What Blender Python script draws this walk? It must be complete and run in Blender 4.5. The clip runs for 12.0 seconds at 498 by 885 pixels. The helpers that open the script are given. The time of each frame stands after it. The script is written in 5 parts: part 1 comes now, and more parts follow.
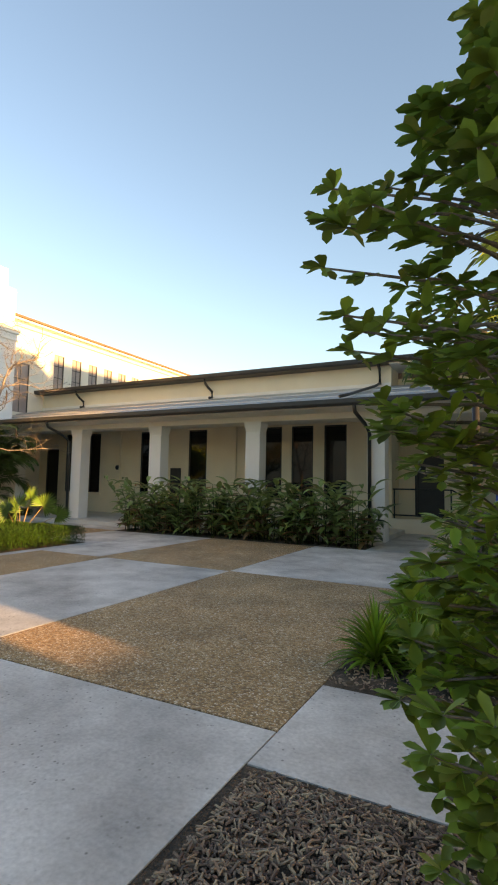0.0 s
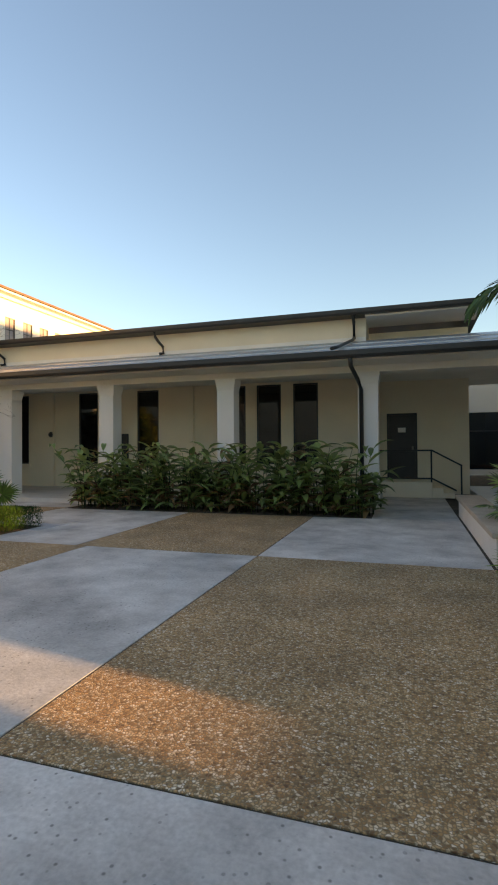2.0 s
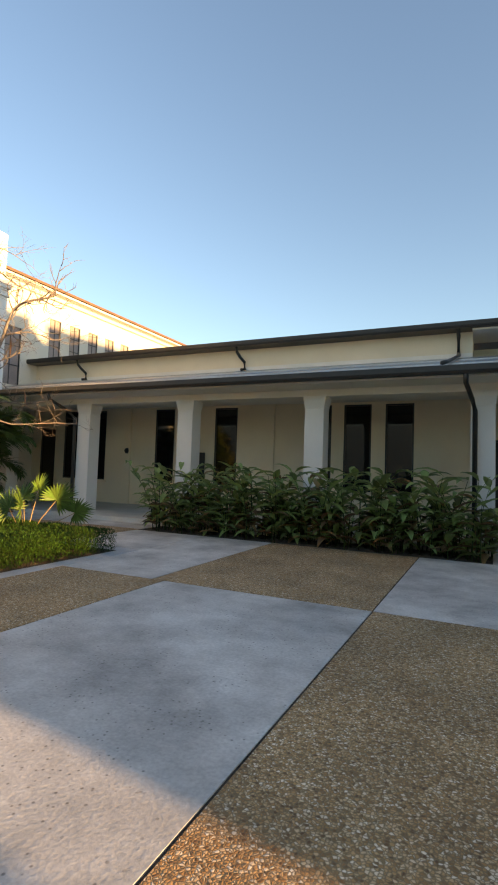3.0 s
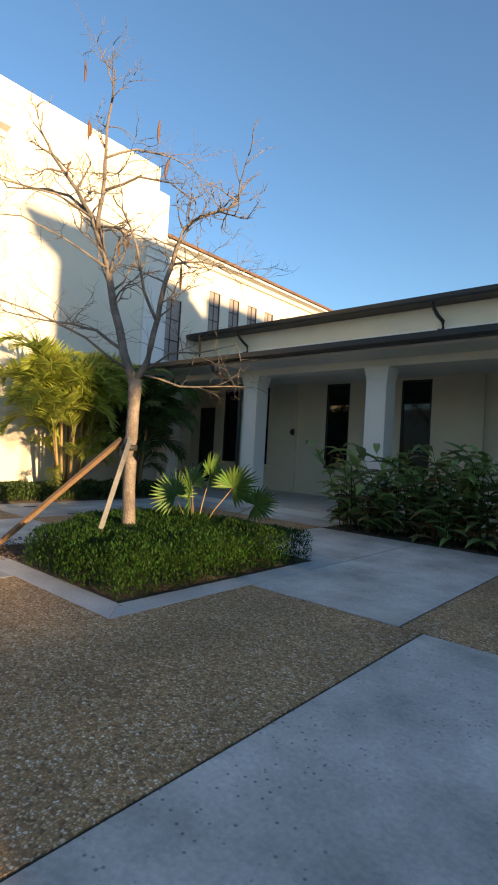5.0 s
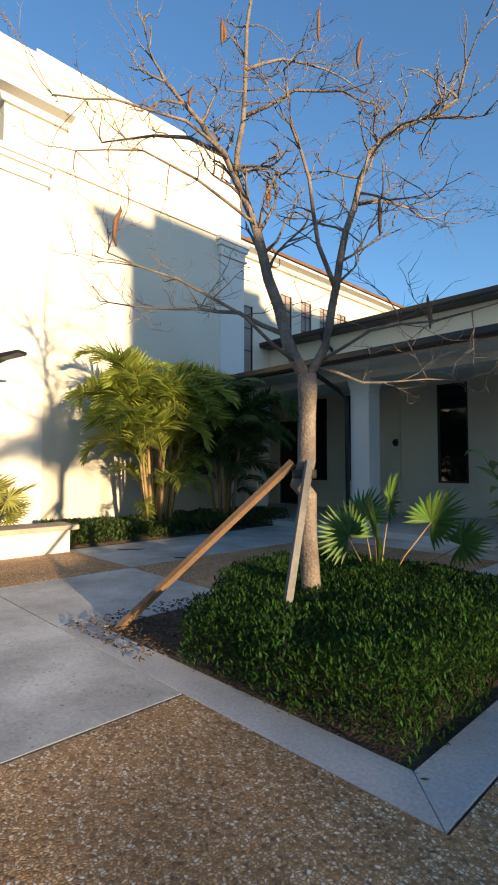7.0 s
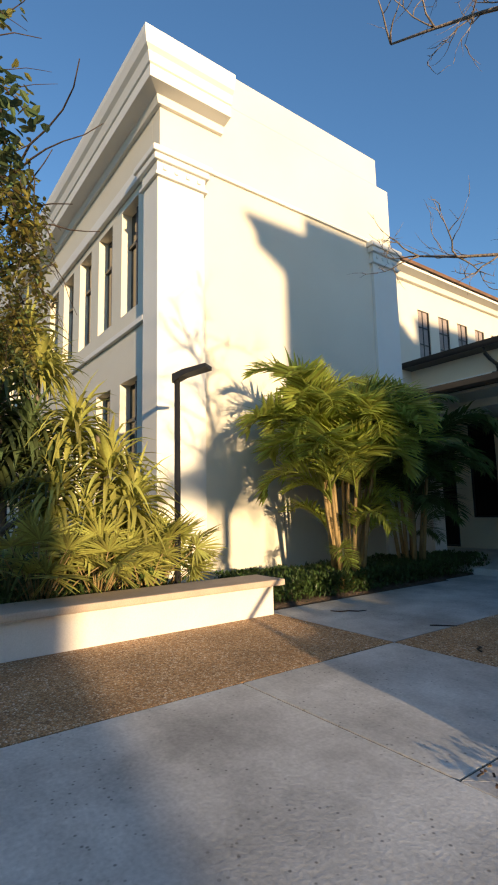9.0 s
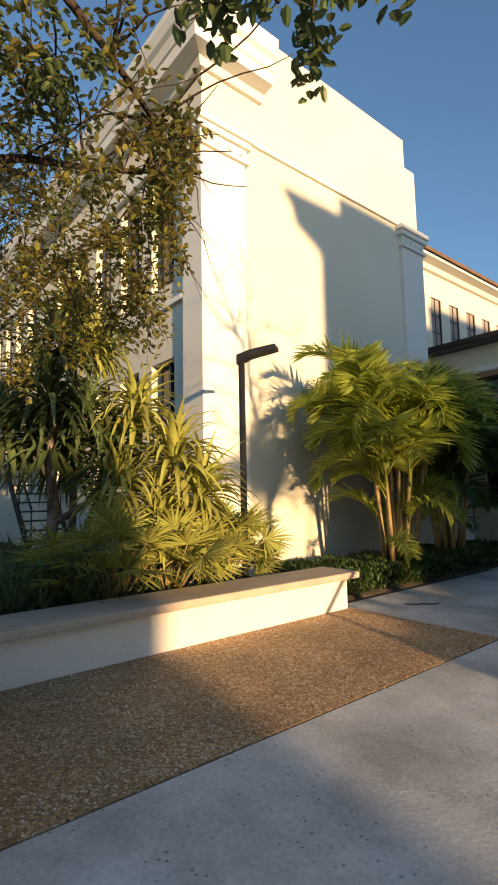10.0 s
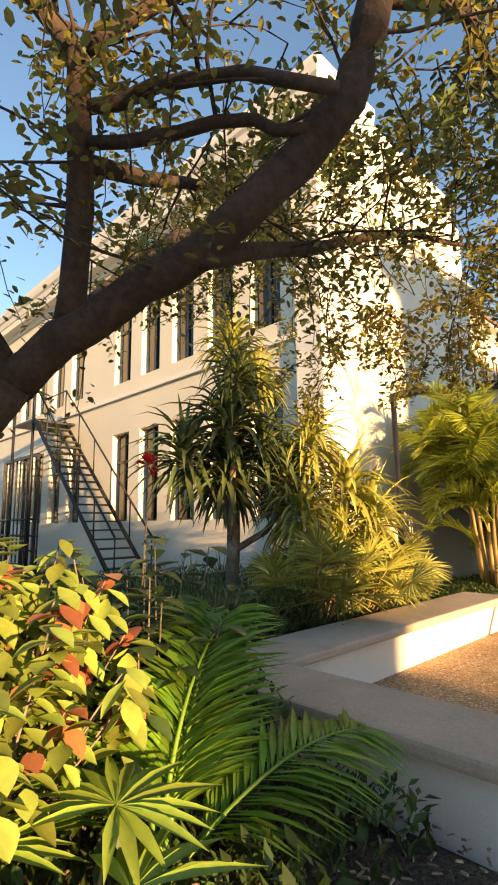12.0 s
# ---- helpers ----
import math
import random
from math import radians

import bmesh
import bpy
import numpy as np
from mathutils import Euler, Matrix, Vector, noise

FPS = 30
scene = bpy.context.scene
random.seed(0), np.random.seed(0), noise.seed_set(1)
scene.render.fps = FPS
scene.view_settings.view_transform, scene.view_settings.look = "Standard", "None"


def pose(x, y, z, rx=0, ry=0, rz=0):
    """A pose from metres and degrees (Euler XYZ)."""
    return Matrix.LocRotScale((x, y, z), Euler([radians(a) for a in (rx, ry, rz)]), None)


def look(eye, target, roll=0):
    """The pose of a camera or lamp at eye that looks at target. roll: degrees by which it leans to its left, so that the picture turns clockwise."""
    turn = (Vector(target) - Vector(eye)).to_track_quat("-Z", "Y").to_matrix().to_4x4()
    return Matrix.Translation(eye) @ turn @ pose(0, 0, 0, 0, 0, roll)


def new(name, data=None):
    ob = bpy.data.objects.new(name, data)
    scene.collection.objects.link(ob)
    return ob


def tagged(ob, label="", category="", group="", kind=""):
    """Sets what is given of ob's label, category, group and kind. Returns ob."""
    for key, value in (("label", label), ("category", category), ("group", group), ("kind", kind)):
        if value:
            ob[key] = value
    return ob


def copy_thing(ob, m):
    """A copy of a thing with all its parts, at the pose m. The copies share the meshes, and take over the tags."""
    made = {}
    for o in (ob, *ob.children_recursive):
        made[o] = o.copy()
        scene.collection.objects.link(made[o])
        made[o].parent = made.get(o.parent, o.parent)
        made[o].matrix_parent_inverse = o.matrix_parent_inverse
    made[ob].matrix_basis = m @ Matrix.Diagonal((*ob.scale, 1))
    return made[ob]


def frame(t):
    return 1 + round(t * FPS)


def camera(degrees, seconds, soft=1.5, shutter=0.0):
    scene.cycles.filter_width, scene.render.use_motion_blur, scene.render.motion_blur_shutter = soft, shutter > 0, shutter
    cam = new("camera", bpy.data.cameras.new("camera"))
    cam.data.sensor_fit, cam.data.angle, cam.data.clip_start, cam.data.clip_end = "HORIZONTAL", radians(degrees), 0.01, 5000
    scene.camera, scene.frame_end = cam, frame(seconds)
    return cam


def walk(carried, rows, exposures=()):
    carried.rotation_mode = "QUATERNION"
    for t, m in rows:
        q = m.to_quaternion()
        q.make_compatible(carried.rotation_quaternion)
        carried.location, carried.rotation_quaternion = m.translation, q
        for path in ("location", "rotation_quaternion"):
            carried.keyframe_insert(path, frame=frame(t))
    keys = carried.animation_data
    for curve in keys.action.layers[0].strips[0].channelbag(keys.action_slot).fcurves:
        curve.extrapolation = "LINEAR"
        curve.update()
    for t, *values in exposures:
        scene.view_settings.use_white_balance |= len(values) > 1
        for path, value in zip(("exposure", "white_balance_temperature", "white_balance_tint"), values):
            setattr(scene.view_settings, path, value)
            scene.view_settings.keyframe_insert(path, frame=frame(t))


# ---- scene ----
cam = camera(52.4, 12.0, soft=2.0)
ROWS = [
    (0.0, (-0.135, 0.123, 1.436), (-1.055, 1.891, 1.6), 1.1),
    (0.5, (-0.737, 0.252, 1.416), (-1.399, 2.135, 1.548), 0.7),
    (1.0, (-1.29, 0.326, 1.413), (-1.807, 2.257, 1.46), 1.0),
    (1.5, (-1.811, 0.633, 1.436), (-2.326, 2.565, 1.421), -0.2),
    (2.0, (-2.344, 1.014, 1.43), (-2.951, 2.919, 1.458), -0.4),
    (2.5, (-2.778, 1.516, 1.463), (-3.504, 3.376, 1.567), 0.6),
    (3.0, (-3.21, 1.972, 1.461), (-4.064, 3.778, 1.572), 1.9),
    (3.5, (-3.649, 2.424, 1.464), (-4.667, 4.145, 1.507), 2.7),
    (5.5, (-6.079, 3.855, 1.293), (-7.434, 5.325, 1.358), 2.7),
    (6.0, (-6.62, 3.93, 1.305), (-7.978, 5.395, 1.402), 1.5),
    (6.5, (-7.288, 4.046, 1.311), (-8.662, 5.496, 1.412), 0.9),
    (7.0, (-7.89, 4.045, 1.348), (-9.322, 5.438, 1.446), 0.1),
    (7.5, (-8.625, 4.011, 1.356), (-10.162, 5.273, 1.565), 1.0),
    (9.5, (-11.182, 3.283, 1.289), (-12.78, 4.456, 1.549), -1.3),
    (10.0, (-11.658, 2.851, 1.351), (-13.192, 4.116, 1.561), -1.1),
    (10.5, (-11.988, 2.364, 1.366), (-13.482, 3.675, 1.587), -0.8),
    (11.0, (-12.306, 1.832, 1.387), (-13.781, 3.162, 1.624), -0.3),
    (11.5, (-12.621, 1.188, 1.406), (-14.078, 2.526, 1.702), -0.1),
    (12.0, (-13.102, 0.599, 1.384), (-14.508, 1.985, 1.704), -0.7),
]
EXPOSURES = [(0.0, 2.42, 13500, 25), (1.0, 2.18, 11600, 24), (2.0, 2.15, 12300, 25), (3.5, 2.02, 10200, 21), (5.5, 1.45, 7100, 12), (6.5, 1.38, 6800, 11), (7.5, 1.3, 6600, 11), (9.5, 1.12, 7100, 12), (10.5, 1.42, 8900, 16), (11.5, 1.88, 10000, 18), (12.0, 2.02, 9900, 19)]
walk(cam, [(t, look(eye, target, roll)) for t, eye, target, roll in ROWS], EXPOSURES)

# ---- world, sun ----
SUN_AZ = (0.986, -0.166)          # towards the sun, on the ground
SUN_EL = 5.8
world = bpy.data.worlds.new("world")
scene.world = world
world.use_nodes = True
wn = world.node_tree.nodes
sky = wn.new("ShaderNodeTexSky")
sky.sky_type = "NISHITA"
sky.sun_disc = False
sky.sun_elevation = radians(SUN_EL)
sky.sun_rotation = math.atan2(SUN_AZ[0], SUN_AZ[1])
sky.air_density, sky.dust_density, sky.ozone_density = 1.0, 0.2, 3.5
world.node_tree.links.new(sky.outputs[0], wn["Background"].inputs[0])
wn["Background"].inputs[1].default_value = 0.15
sun = new("sun", bpy.data.lights.new("sun", "SUN"))
sun.data.energy, sun.data.angle, sun.data.color = 3.9, radians(0.9), (1.0, 0.74, 0.43)
sun.matrix_world = look((SUN_AZ[0] * 60, SUN_AZ[1] * 60, 60 * math.tan(radians(SUN_EL))), (0, 0, 0))


# ---- materials ----
def material(name, base, rough=0.7, var=0.15, scale=3.0, fine=60.0, bump=0.15, metal=0.0, tint=None, spec=0.5, bump_dist=0.01, island=0.0, obj=0.0, trans=0.0):
    """Two scales of colour variation and a fine relief, in world metres."""
    m = bpy.data.materials.new(name)
    m.use_nodes = True
    nt = m.node_tree
    N, L = nt.nodes, nt.links.new
    b = N["Principled BSDF"]
    b.inputs["Roughness"].default_value = rough
    b.inputs["Metallic"].default_value = metal
    b.inputs["Specular IOR Level"].default_value = spec
    geo = N.new("ShaderNodeNewGeometry")
    n1 = N.new("ShaderNodeTexNoise")
    n1.inputs["Scale"].default_value, n1.inputs["Detail"].default_value = scale, 5
    n2 = N.new("ShaderNodeTexNoise")
    n2.inputs["Scale"].default_value, n2.inputs["Detail"].default_value = fine, 3
    L(geo.outputs["Position"], n1.inputs["Vector"]), L(geo.outputs["Position"], n2.inputs["Vector"])
    mix = N.new("ShaderNodeMix")
    mix.data_type = "RGBA"
    lo = tuple(c * (1 - var) for c in base)
    hi = tuple(min(1, c * (1 + var)) for c in (tint or base))
    mix.inputs[6].default_value, mix.inputs[7].default_value = (*lo, 1), (*hi, 1)
    ramp = N.new("ShaderNodeMapRange")
    ramp.inputs[1].default_value, ramp.inputs[2].default_value = 0.3, 0.7
    L(n1.outputs[0], ramp.inputs[0]), L(ramp.outputs[0], mix.inputs[0])
    hsv = N.new("ShaderNodeHueSaturation")
    L(mix.outputs[2], hsv.inputs["Color"])
    val = N.new("ShaderNodeMapRange")
    val.inputs[1].default_value, val.inputs[2].default_value = 0.25, 0.75
    val.inputs[3].default_value, val.inputs[4].default_value = 1 - var, 1 + var
    L(n2.outputs[0], val.inputs[0])
    out = val.outputs[0]
    for amount, node, socket in ((island, "ShaderNodeNewGeometry", "Random Per Island"), (obj, "ShaderNodeObjectInfo", "Random")):
        if amount:
            r = N.new(node)
            mr = N.new("ShaderNodeMapRange")
            mr.inputs[3].default_value, mr.inputs[4].default_value = 1 - amount, 1 + amount
            mul = N.new("ShaderNodeMath")
            mul.operation = "MULTIPLY"
            L(r.outputs[socket], mr.inputs[0]), L(mr.outputs[0], mul.inputs[0]), L(out, mul.inputs[1])
            out = mul.outputs[0]
            if node == "ShaderNodeNewGeometry":
                hr = N.new("ShaderNodeMapRange")
                hr.inputs[3].default_value, hr.inputs[4].default_value = 0.5 - 0.05 * amount, 0.5 + 0.03 * amount
                L(r.outputs[socket], hr.inputs[0]), L(hr.outputs[0], hsv.inputs["Hue"])
    L(out, hsv.inputs["Value"])
    L(hsv.outputs[0], b.inputs["Base Color"])
    if bump:
        bp = N.new("ShaderNodeBump")
        bp.inputs["Strength"].default_value, bp.inputs["Distance"].default_value = bump, bump_dist
        L(n2.outputs[0], bp.inputs["Height"]), L(bp.outputs[0], b.inputs["Normal"])
    if trans:
        tr = N.new("ShaderNodeBsdfTranslucent")
        L(hsv.outputs[0], tr.inputs["Color"])
        ms = N.new("ShaderNodeMixShader")
        ms.inputs[0].default_value = trans
        L(b.outputs[0], ms.inputs[1]), L(tr.outputs[0], ms.inputs[2])
        L(ms.outputs[0], N["Material Output"].inputs[0])
    return m


def aggregate():
    """Exposed pebbles in mortar, about 2 cm across."""
    m = bpy.data.materials.new("exposed_aggregate")
    m.use_nodes = True
    N, L = m.node_tree.nodes, m.node_tree.links.new
    b = N["Principled BSDF"]
    b.inputs["Roughness"].default_value = 0.75
    geo = N.new("ShaderNodeNewGeometry")
    warp = N.new("ShaderNodeTexNoise")
    warp.inputs["Scale"].default_value = 30
    add = N.new("ShaderNodeMix")
    add.data_type = "VECTOR"
    add.inputs[0].default_value = 0.02
    L(geo.outputs["Position"], warp.inputs["Vector"])
    L(geo.outputs["Position"], add.inputs[4]), L(warp.outputs["Color"], add.inputs[5])
    v = N.new("ShaderNodeTexVoronoi")
    v.inputs["Scale"].default_value = 64
    e = N.new("ShaderNodeTexVoronoi")
    e.feature = "DISTANCE_TO_EDGE"
    e.inputs["Scale"].default_value = 64
    L(add.outputs[1], v.inputs["Vector"]), L(add.outputs[1], e.inputs["Vector"])
    sep = N.new("ShaderNodeSeparateColor")
    L(v.outputs["Color"], sep.inputs[0])
    cr = N.new("ShaderNodeValToRGB")
    cols = [(0.0, (0.14, 0.075, 0.045)), (0.28, (0.41, 0.235, 0.125)), (0.55, (0.55, 0.35, 0.205)), (0.82, (0.65, 0.50, 0.35)), (1.0, (0.78, 0.70, 0.60))]
    for i, (p, c) in enumerate(cols):
        el = cr.color_ramp.elements[i] if i < 2 else cr.color_ramp.elements.new(p)
        el.position, el.color = p, (*c, 1)
    L(sep.outputs[0], cr.inputs[0])
    edge = N.new("ShaderNodeMapRange")
    edge.inputs[1].default_value, edge.inputs[2].default_value = 0.0, 0.26
    L(e.outputs["Distance"], edge.inputs[0])
    mort = N.new("ShaderNodeMix")
    mort.data_type = "RGBA"
    mort.inputs[6].default_value = (0.22, 0.155, 0.095, 1)
    L(edge.outputs[0], mort.inputs[0]), L(cr.outputs[0], mort.inputs[7])
    big = N.new("ShaderNodeTexNoise")
    big.inputs["Scale"].default_value, big.inputs["Detail"].default_value = 1.3, 6
    L(geo.outputs["Position"], big.inputs["Vector"])
    bm_ = N.new("ShaderNodeMapRange")
    bm_.inputs[1].default_value, bm_.inputs[2].default_value = 0.3, 0.7
    bm_.inputs[3].default_value, bm_.inputs[4].default_value = 0.82, 1.32
    L(big.outputs[0], bm_.inputs[0])
    hsv = N.new("ShaderNodeHueSaturation")
    hsv.inputs["Saturation"].default_value = 1.15
    L(mort.outputs[2], hsv.inputs["Color"]), L(bm_.outputs[0], hsv.inputs["Value"])
    L(hsv.outputs[0], b.inputs["Base Color"])
    bp = N.new("ShaderNodeBump")
    bp.inputs["Strength"].default_value, bp.inputs["Distance"].default_value = 0.6, 0.005
    L(edge.outputs[0], bp.inputs["Height"]), L(bp.outputs[0], b.inputs["Normal"])
    return m


def concrete_paving():
    """Weathered grey concrete: clouds, pits, dark stains."""
    m = material("concrete_paving", (0.535, 0.53, 0.51), 0.75, 0.15, 1.2, 40, 0.2, obj=0.05)
    N, L = m.node_tree.nodes, m.node_tree.links.new
    b = N["Principled BSDF"]
    src = b.inputs["Base Color"].links[0].from_socket
    geo = N.new("ShaderNodeNewGeometry")
    st = N.new("ShaderNodeTexNoise")
    st.inputs["Scale"].default_value, st.inputs["Detail"].default_value, st.inputs["Roughness"].default_value = 1.1, 9, 0.68
    L(geo.outputs["Position"], st.inputs["Vector"])
    r1 = N.new("ShaderNodeMapRange")
    r1.inputs[1].default_value, r1.inputs[2].default_value, r1.inputs[3].default_value, r1.inputs[4].default_value = 0.34, 0.62, 0.60, 1.12
    L(st.outputs[0], r1.inputs[0])
    pit = N.new("ShaderNodeTexVoronoi")
    pit.inputs["Scale"].default_value = 20
    L(geo.outputs["Position"], pit.inputs["Vector"])
    r2 = N.new("ShaderNodeMapRange")
    r2.inputs[1].default_value, r2.inputs[2].default_value, r2.inputs[3].default_value = 0.08, 0.2, 0.42
    L(pit.outputs["Distance"], r2.inputs[0])
    gate = N.new("ShaderNodeTexNoise")
    gate.inputs["Scale"].default_value = 1.7
    L(geo.outputs["Position"], gate.inputs["Vector"])
    r3 = N.new("ShaderNodeMapRange")
    r3.inputs[1].default_value, r3.inputs[2].default_value = 0.46, 0.58
    L(gate.outputs[0], r3.inputs[0])
    mx = N.new("ShaderNodeMath")
    mx.operation = "MAXIMUM"
    inv = N.new("ShaderNodeMath")
    inv.operation = "SUBTRACT"
    inv.inputs[0].default_value = 1.0
    L(r3.outputs[0], inv.inputs[1]), L(inv.outputs[0], mx.inputs[0]), L(r2.outputs[0], mx.inputs[1])
    mul = N.new("ShaderNodeMath")
    mul.operation = "MULTIPLY"
    L(r1.outputs[0], mul.inputs[0]), L(mx.outputs[0], mul.inputs[1])
    hv = N.new("ShaderNodeHueSaturation")
    L(src, hv.inputs["Color"]), L(mul.outputs[0], hv.inputs["Value"])
    L(hv.outputs[0], b.inputs["Base Color"])
    return m


def glass_dark(name):
    m = bpy.data.materials.new(name)
    m.use_nodes = True
    b = m.node_tree.nodes["Principled BSDF"]
    b.inputs["Base Color"].default_value = (0.008, 0.009, 0.010, 1)
    b.inputs["Roughness"].default_value = 0.04
    b.inputs["IOR"].default_value = 1.5
    return m


CREAM = material("cream_stucco", (0.77, 0.69, 0.54), 0.85, 0.05, 0.8, 90, 0.25)
WHITE = material("white_stucco", (0.74, 0.73, 0.70), 0.85, 0.04, 0.7, 90, 0.25)
SEAT = material("seat_wall_stucco", (0.67, 0.635, 0.605), 0.85, 0.07, 1.5, 80, 0.3)
IVORY = material("ivory_stucco", (0.69, 0.65, 0.56), 0.85, 0.04, 0.6, 80, 0.25)
SOFFIT = material("soffit_paint", (0.78, 0.76, 0.70), 0.8, 0.06, 1.0, 60, 0.1)
CONC = concrete_paving()
AGG = aggregate()
WALLCAP = material("cast_stone_cap", (0.43, 0.345, 0.275), 0.8, 0.12, 2.5, 70, 0.3)
KERB = material("kerb_concrete", (0.46, 0.46, 0.46), 0.85, 0.18, 2.0, 50, 0.1, obj=0.05)
ARCFLOOR = material("arcade_floor_concrete", (0.58, 0.57, 0.54), 0.5, 0.1, 1.5, 40, 0.1)
EARTH = material("soil_and_mulch", (0.055, 0.04, 0.03), 0.95, 0.35, 4, 45, 1.0, tint=(0.10, 0.07, 0.05), bump_dist=0.05)
CHIPS = material("wood_chip", (0.265, 0.185, 0.135), 0.9, 0.2, 3, 60, 0.3, island=0.55)
DARKCHIPS = material("dark_mulch", (0.075, 0.05, 0.034), 0.95, 0.25, 3, 60, 0.3, island=0.5)
ROOFMETAL = material("grey_metal_roof", (0.42, 0.42, 0.43), 0.35, 0.15, 0.8, 12, 0.05, metal=0.6)
GUTTER = material("dark_bronze_gutter", (0.035, 0.032, 0.03), 0.4, 0.15, 2, 30, 0.05, metal=0.3)
BLACK = material("black_painted_metal", (0.018, 0.018, 0.02), 0.45, 0.2, 4, 60, 0.05)
FRAME = material("dark_window_frame", (0.03, 0.028, 0.026), 0.4, 0.1, 4, 60, 0.05)
GLASS = glass_dark("window_glass")
ROOFTILE = material("clay_tile", (0.16, 0.085, 0.05), 0.8, 0.2, 3, 30, 0.3)
BLUE = material("blue_paint", (0.02, 0.10, 0.42), 0.45, 0.08, 3, 50, 0.05)
PAPER = material("white_paper", (0.75, 0.75, 0.72), 0.7, 0.03, 5, 50, 0.0)
SHUTTER = material("grey_brown_blind", (0.30, 0.25, 0.235), 0.7, 0.1, 2, 30, 0.1)
BARK = material("grey_bark", (0.145, 0.118, 0.10), 0.9, 0.25, 6, 50, 0.8, tint=(0.22, 0.18, 0.15), bump_dist=0.02)
DARKBARK = material("dark_oak_bark", (0.05, 0.034, 0.027), 0.95, 0.3, 7, 28, 0.8, bump_dist=0.015)
STAKE = material("weathered_lumber", (0.19, 0.115, 0.065), 0.8, 0.18, 5, 40, 0.3)
STAKEGREY = material("grey_lumber", (0.17, 0.165, 0.16), 0.8, 0.15, 5, 40, 0.3)
STRAP = material("black_strap", (0.03, 0.028, 0.026), 0.6, 0.1, 5, 50, 0.1)
POD = material("brown_seed_pod", (0.16, 0.075, 0.035), 0.7, 0.2, 8, 60, 0.2)


def leafmat(name, c, isl=0.35, rough=0.45, trans=0.25, tint=None):
    return material(name, c, rough, 0.12, 2.0, 30, 0.0, island=isl, trans=trans, tint=tint, spec=0.4)


LEAF_HEDGE = material("hedge_leaf", (0.020, 0.056, 0.009), 0.65, 0.12, 2.0, 30, 0.0, island=0.55, trans=0.12, spec=0.15)
LEAF_GINGER = leafmat("ginger_leaf", (0.20, 0.29, 0.10), 0.5, rough=0.35)
LEAF_DRY = leafmat("dry_leaf", (0.25, 0.15, 0.07), 0.4)
PALELEAF = leafmat("pale_dead_leaf", (0.5, 0.44, 0.36), 0.1, rough=0.7)
LEAF_FERN = leafmat("fern_leaf", (0.14, 0.27, 0.03), 0.45, trans=0.35)
LEAF_SHRUB = leafmat("shrub_leaf", (0.12, 0.23, 0.04), 0.45, trans=0.35, tint=(0.19, 0.29, 0.045))
# palm leaf colours: sunlit gold here, shade put into the darker copy
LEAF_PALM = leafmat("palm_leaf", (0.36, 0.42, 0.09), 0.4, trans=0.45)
LEAF_PALM_SHADE = leafmat("palm_leaf_shade", (0.075, 0.135, 0.04), 0.35)
LEAF_YUCCA = leafmat("yucca_leaf", (0.36, 0.37, 0.10), 0.35, trans=0.3)
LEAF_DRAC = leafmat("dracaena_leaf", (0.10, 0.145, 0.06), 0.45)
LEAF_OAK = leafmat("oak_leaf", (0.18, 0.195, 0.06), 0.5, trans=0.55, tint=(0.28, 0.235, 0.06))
LEAF_CROTON = leafmat("croton_leaf", (0.26, 0.34, 0.08), 0.5, trans=0.3)
PETAL = leafmat("red_petal", (0.60, 0.02, 0.03), 0.2, trans=0.3)
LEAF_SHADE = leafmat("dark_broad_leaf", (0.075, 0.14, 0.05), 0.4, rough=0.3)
LEAF_YOUNG = leafmat("young_palm_leaf", (0.17, 0.33, 0.05), 0.3, trans=0.35)
LEAF_RED = leafmat("croton_red_leaf", (0.42, 0.17, 0.08), 0.4, trans=0.3)
LEAF_LIME = leafmat("lime_leaf", (0.26, 0.38, 0.07), 0.3, trans=0.3)
LEAF_FAN = leafmat("fan_palm_leaf", (0.085, 0.165, 0.035), 0.3)
LEAF_COVER = leafmat("ground_cover_leaf", (0.05, 0.09, 0.025), 0.4)
PALMSTEM = material("palm_stem", (0.26, 0.18, 0.075), 0.6, 0.2, 6, 40, 0.2)


# ---- mesh helpers ----
def finish(name, bm, mat, parent=None, label="", smooth=False):
    me = bpy.data.meshes.new(name)
    bm.to_mesh(me)
    bm.free()
    me.materials.append(mat)
    if smooth:
        me.polygons.foreach_set("use_smooth", [True] * len(me.polygons))
    ob = new(name, me)
    if parent:
        ob.parent = parent
    if label:
        ob["label"] = label
    return ob


def part(name, bm, mat, parent, label="", smooth=False):
    return finish(name, bm, mat, parent, label, smooth)


def thing(name, label, category, group="", kind="", at=(0, 0, 0)):
    ob = new(name)
    ob.location = at
    ob.empty_display_size = 0.1
    return tagged(ob, label, category, group, kind)


def box(x0, x1, y0, y1, z0, z1, bev=0.0, bm=None):
    b = bmesh.new()
    bmesh.ops.create_cube(b, size=1)
    for v in b.verts:
        v.co = Vector((x0 + (v.co.x + 0.5) * (x1 - x0), y0 + (v.co.y + 0.5) * (y1 - y0), z0 + (v.co.z + 0.5) * (z1 - z0)))
    if bev:
        bmesh.ops.bevel(b, geom=b.edges[:], offset=bev, segments=2, affect="EDGES", profile=0.6)
    if bm is None:
        return b
    tmp = bpy.data.meshes.new("tmp")
    b.to_mesh(tmp)
    b.free()
    bm.from_mesh(tmp)
    bpy.data.meshes.remove(tmp)
    return bm


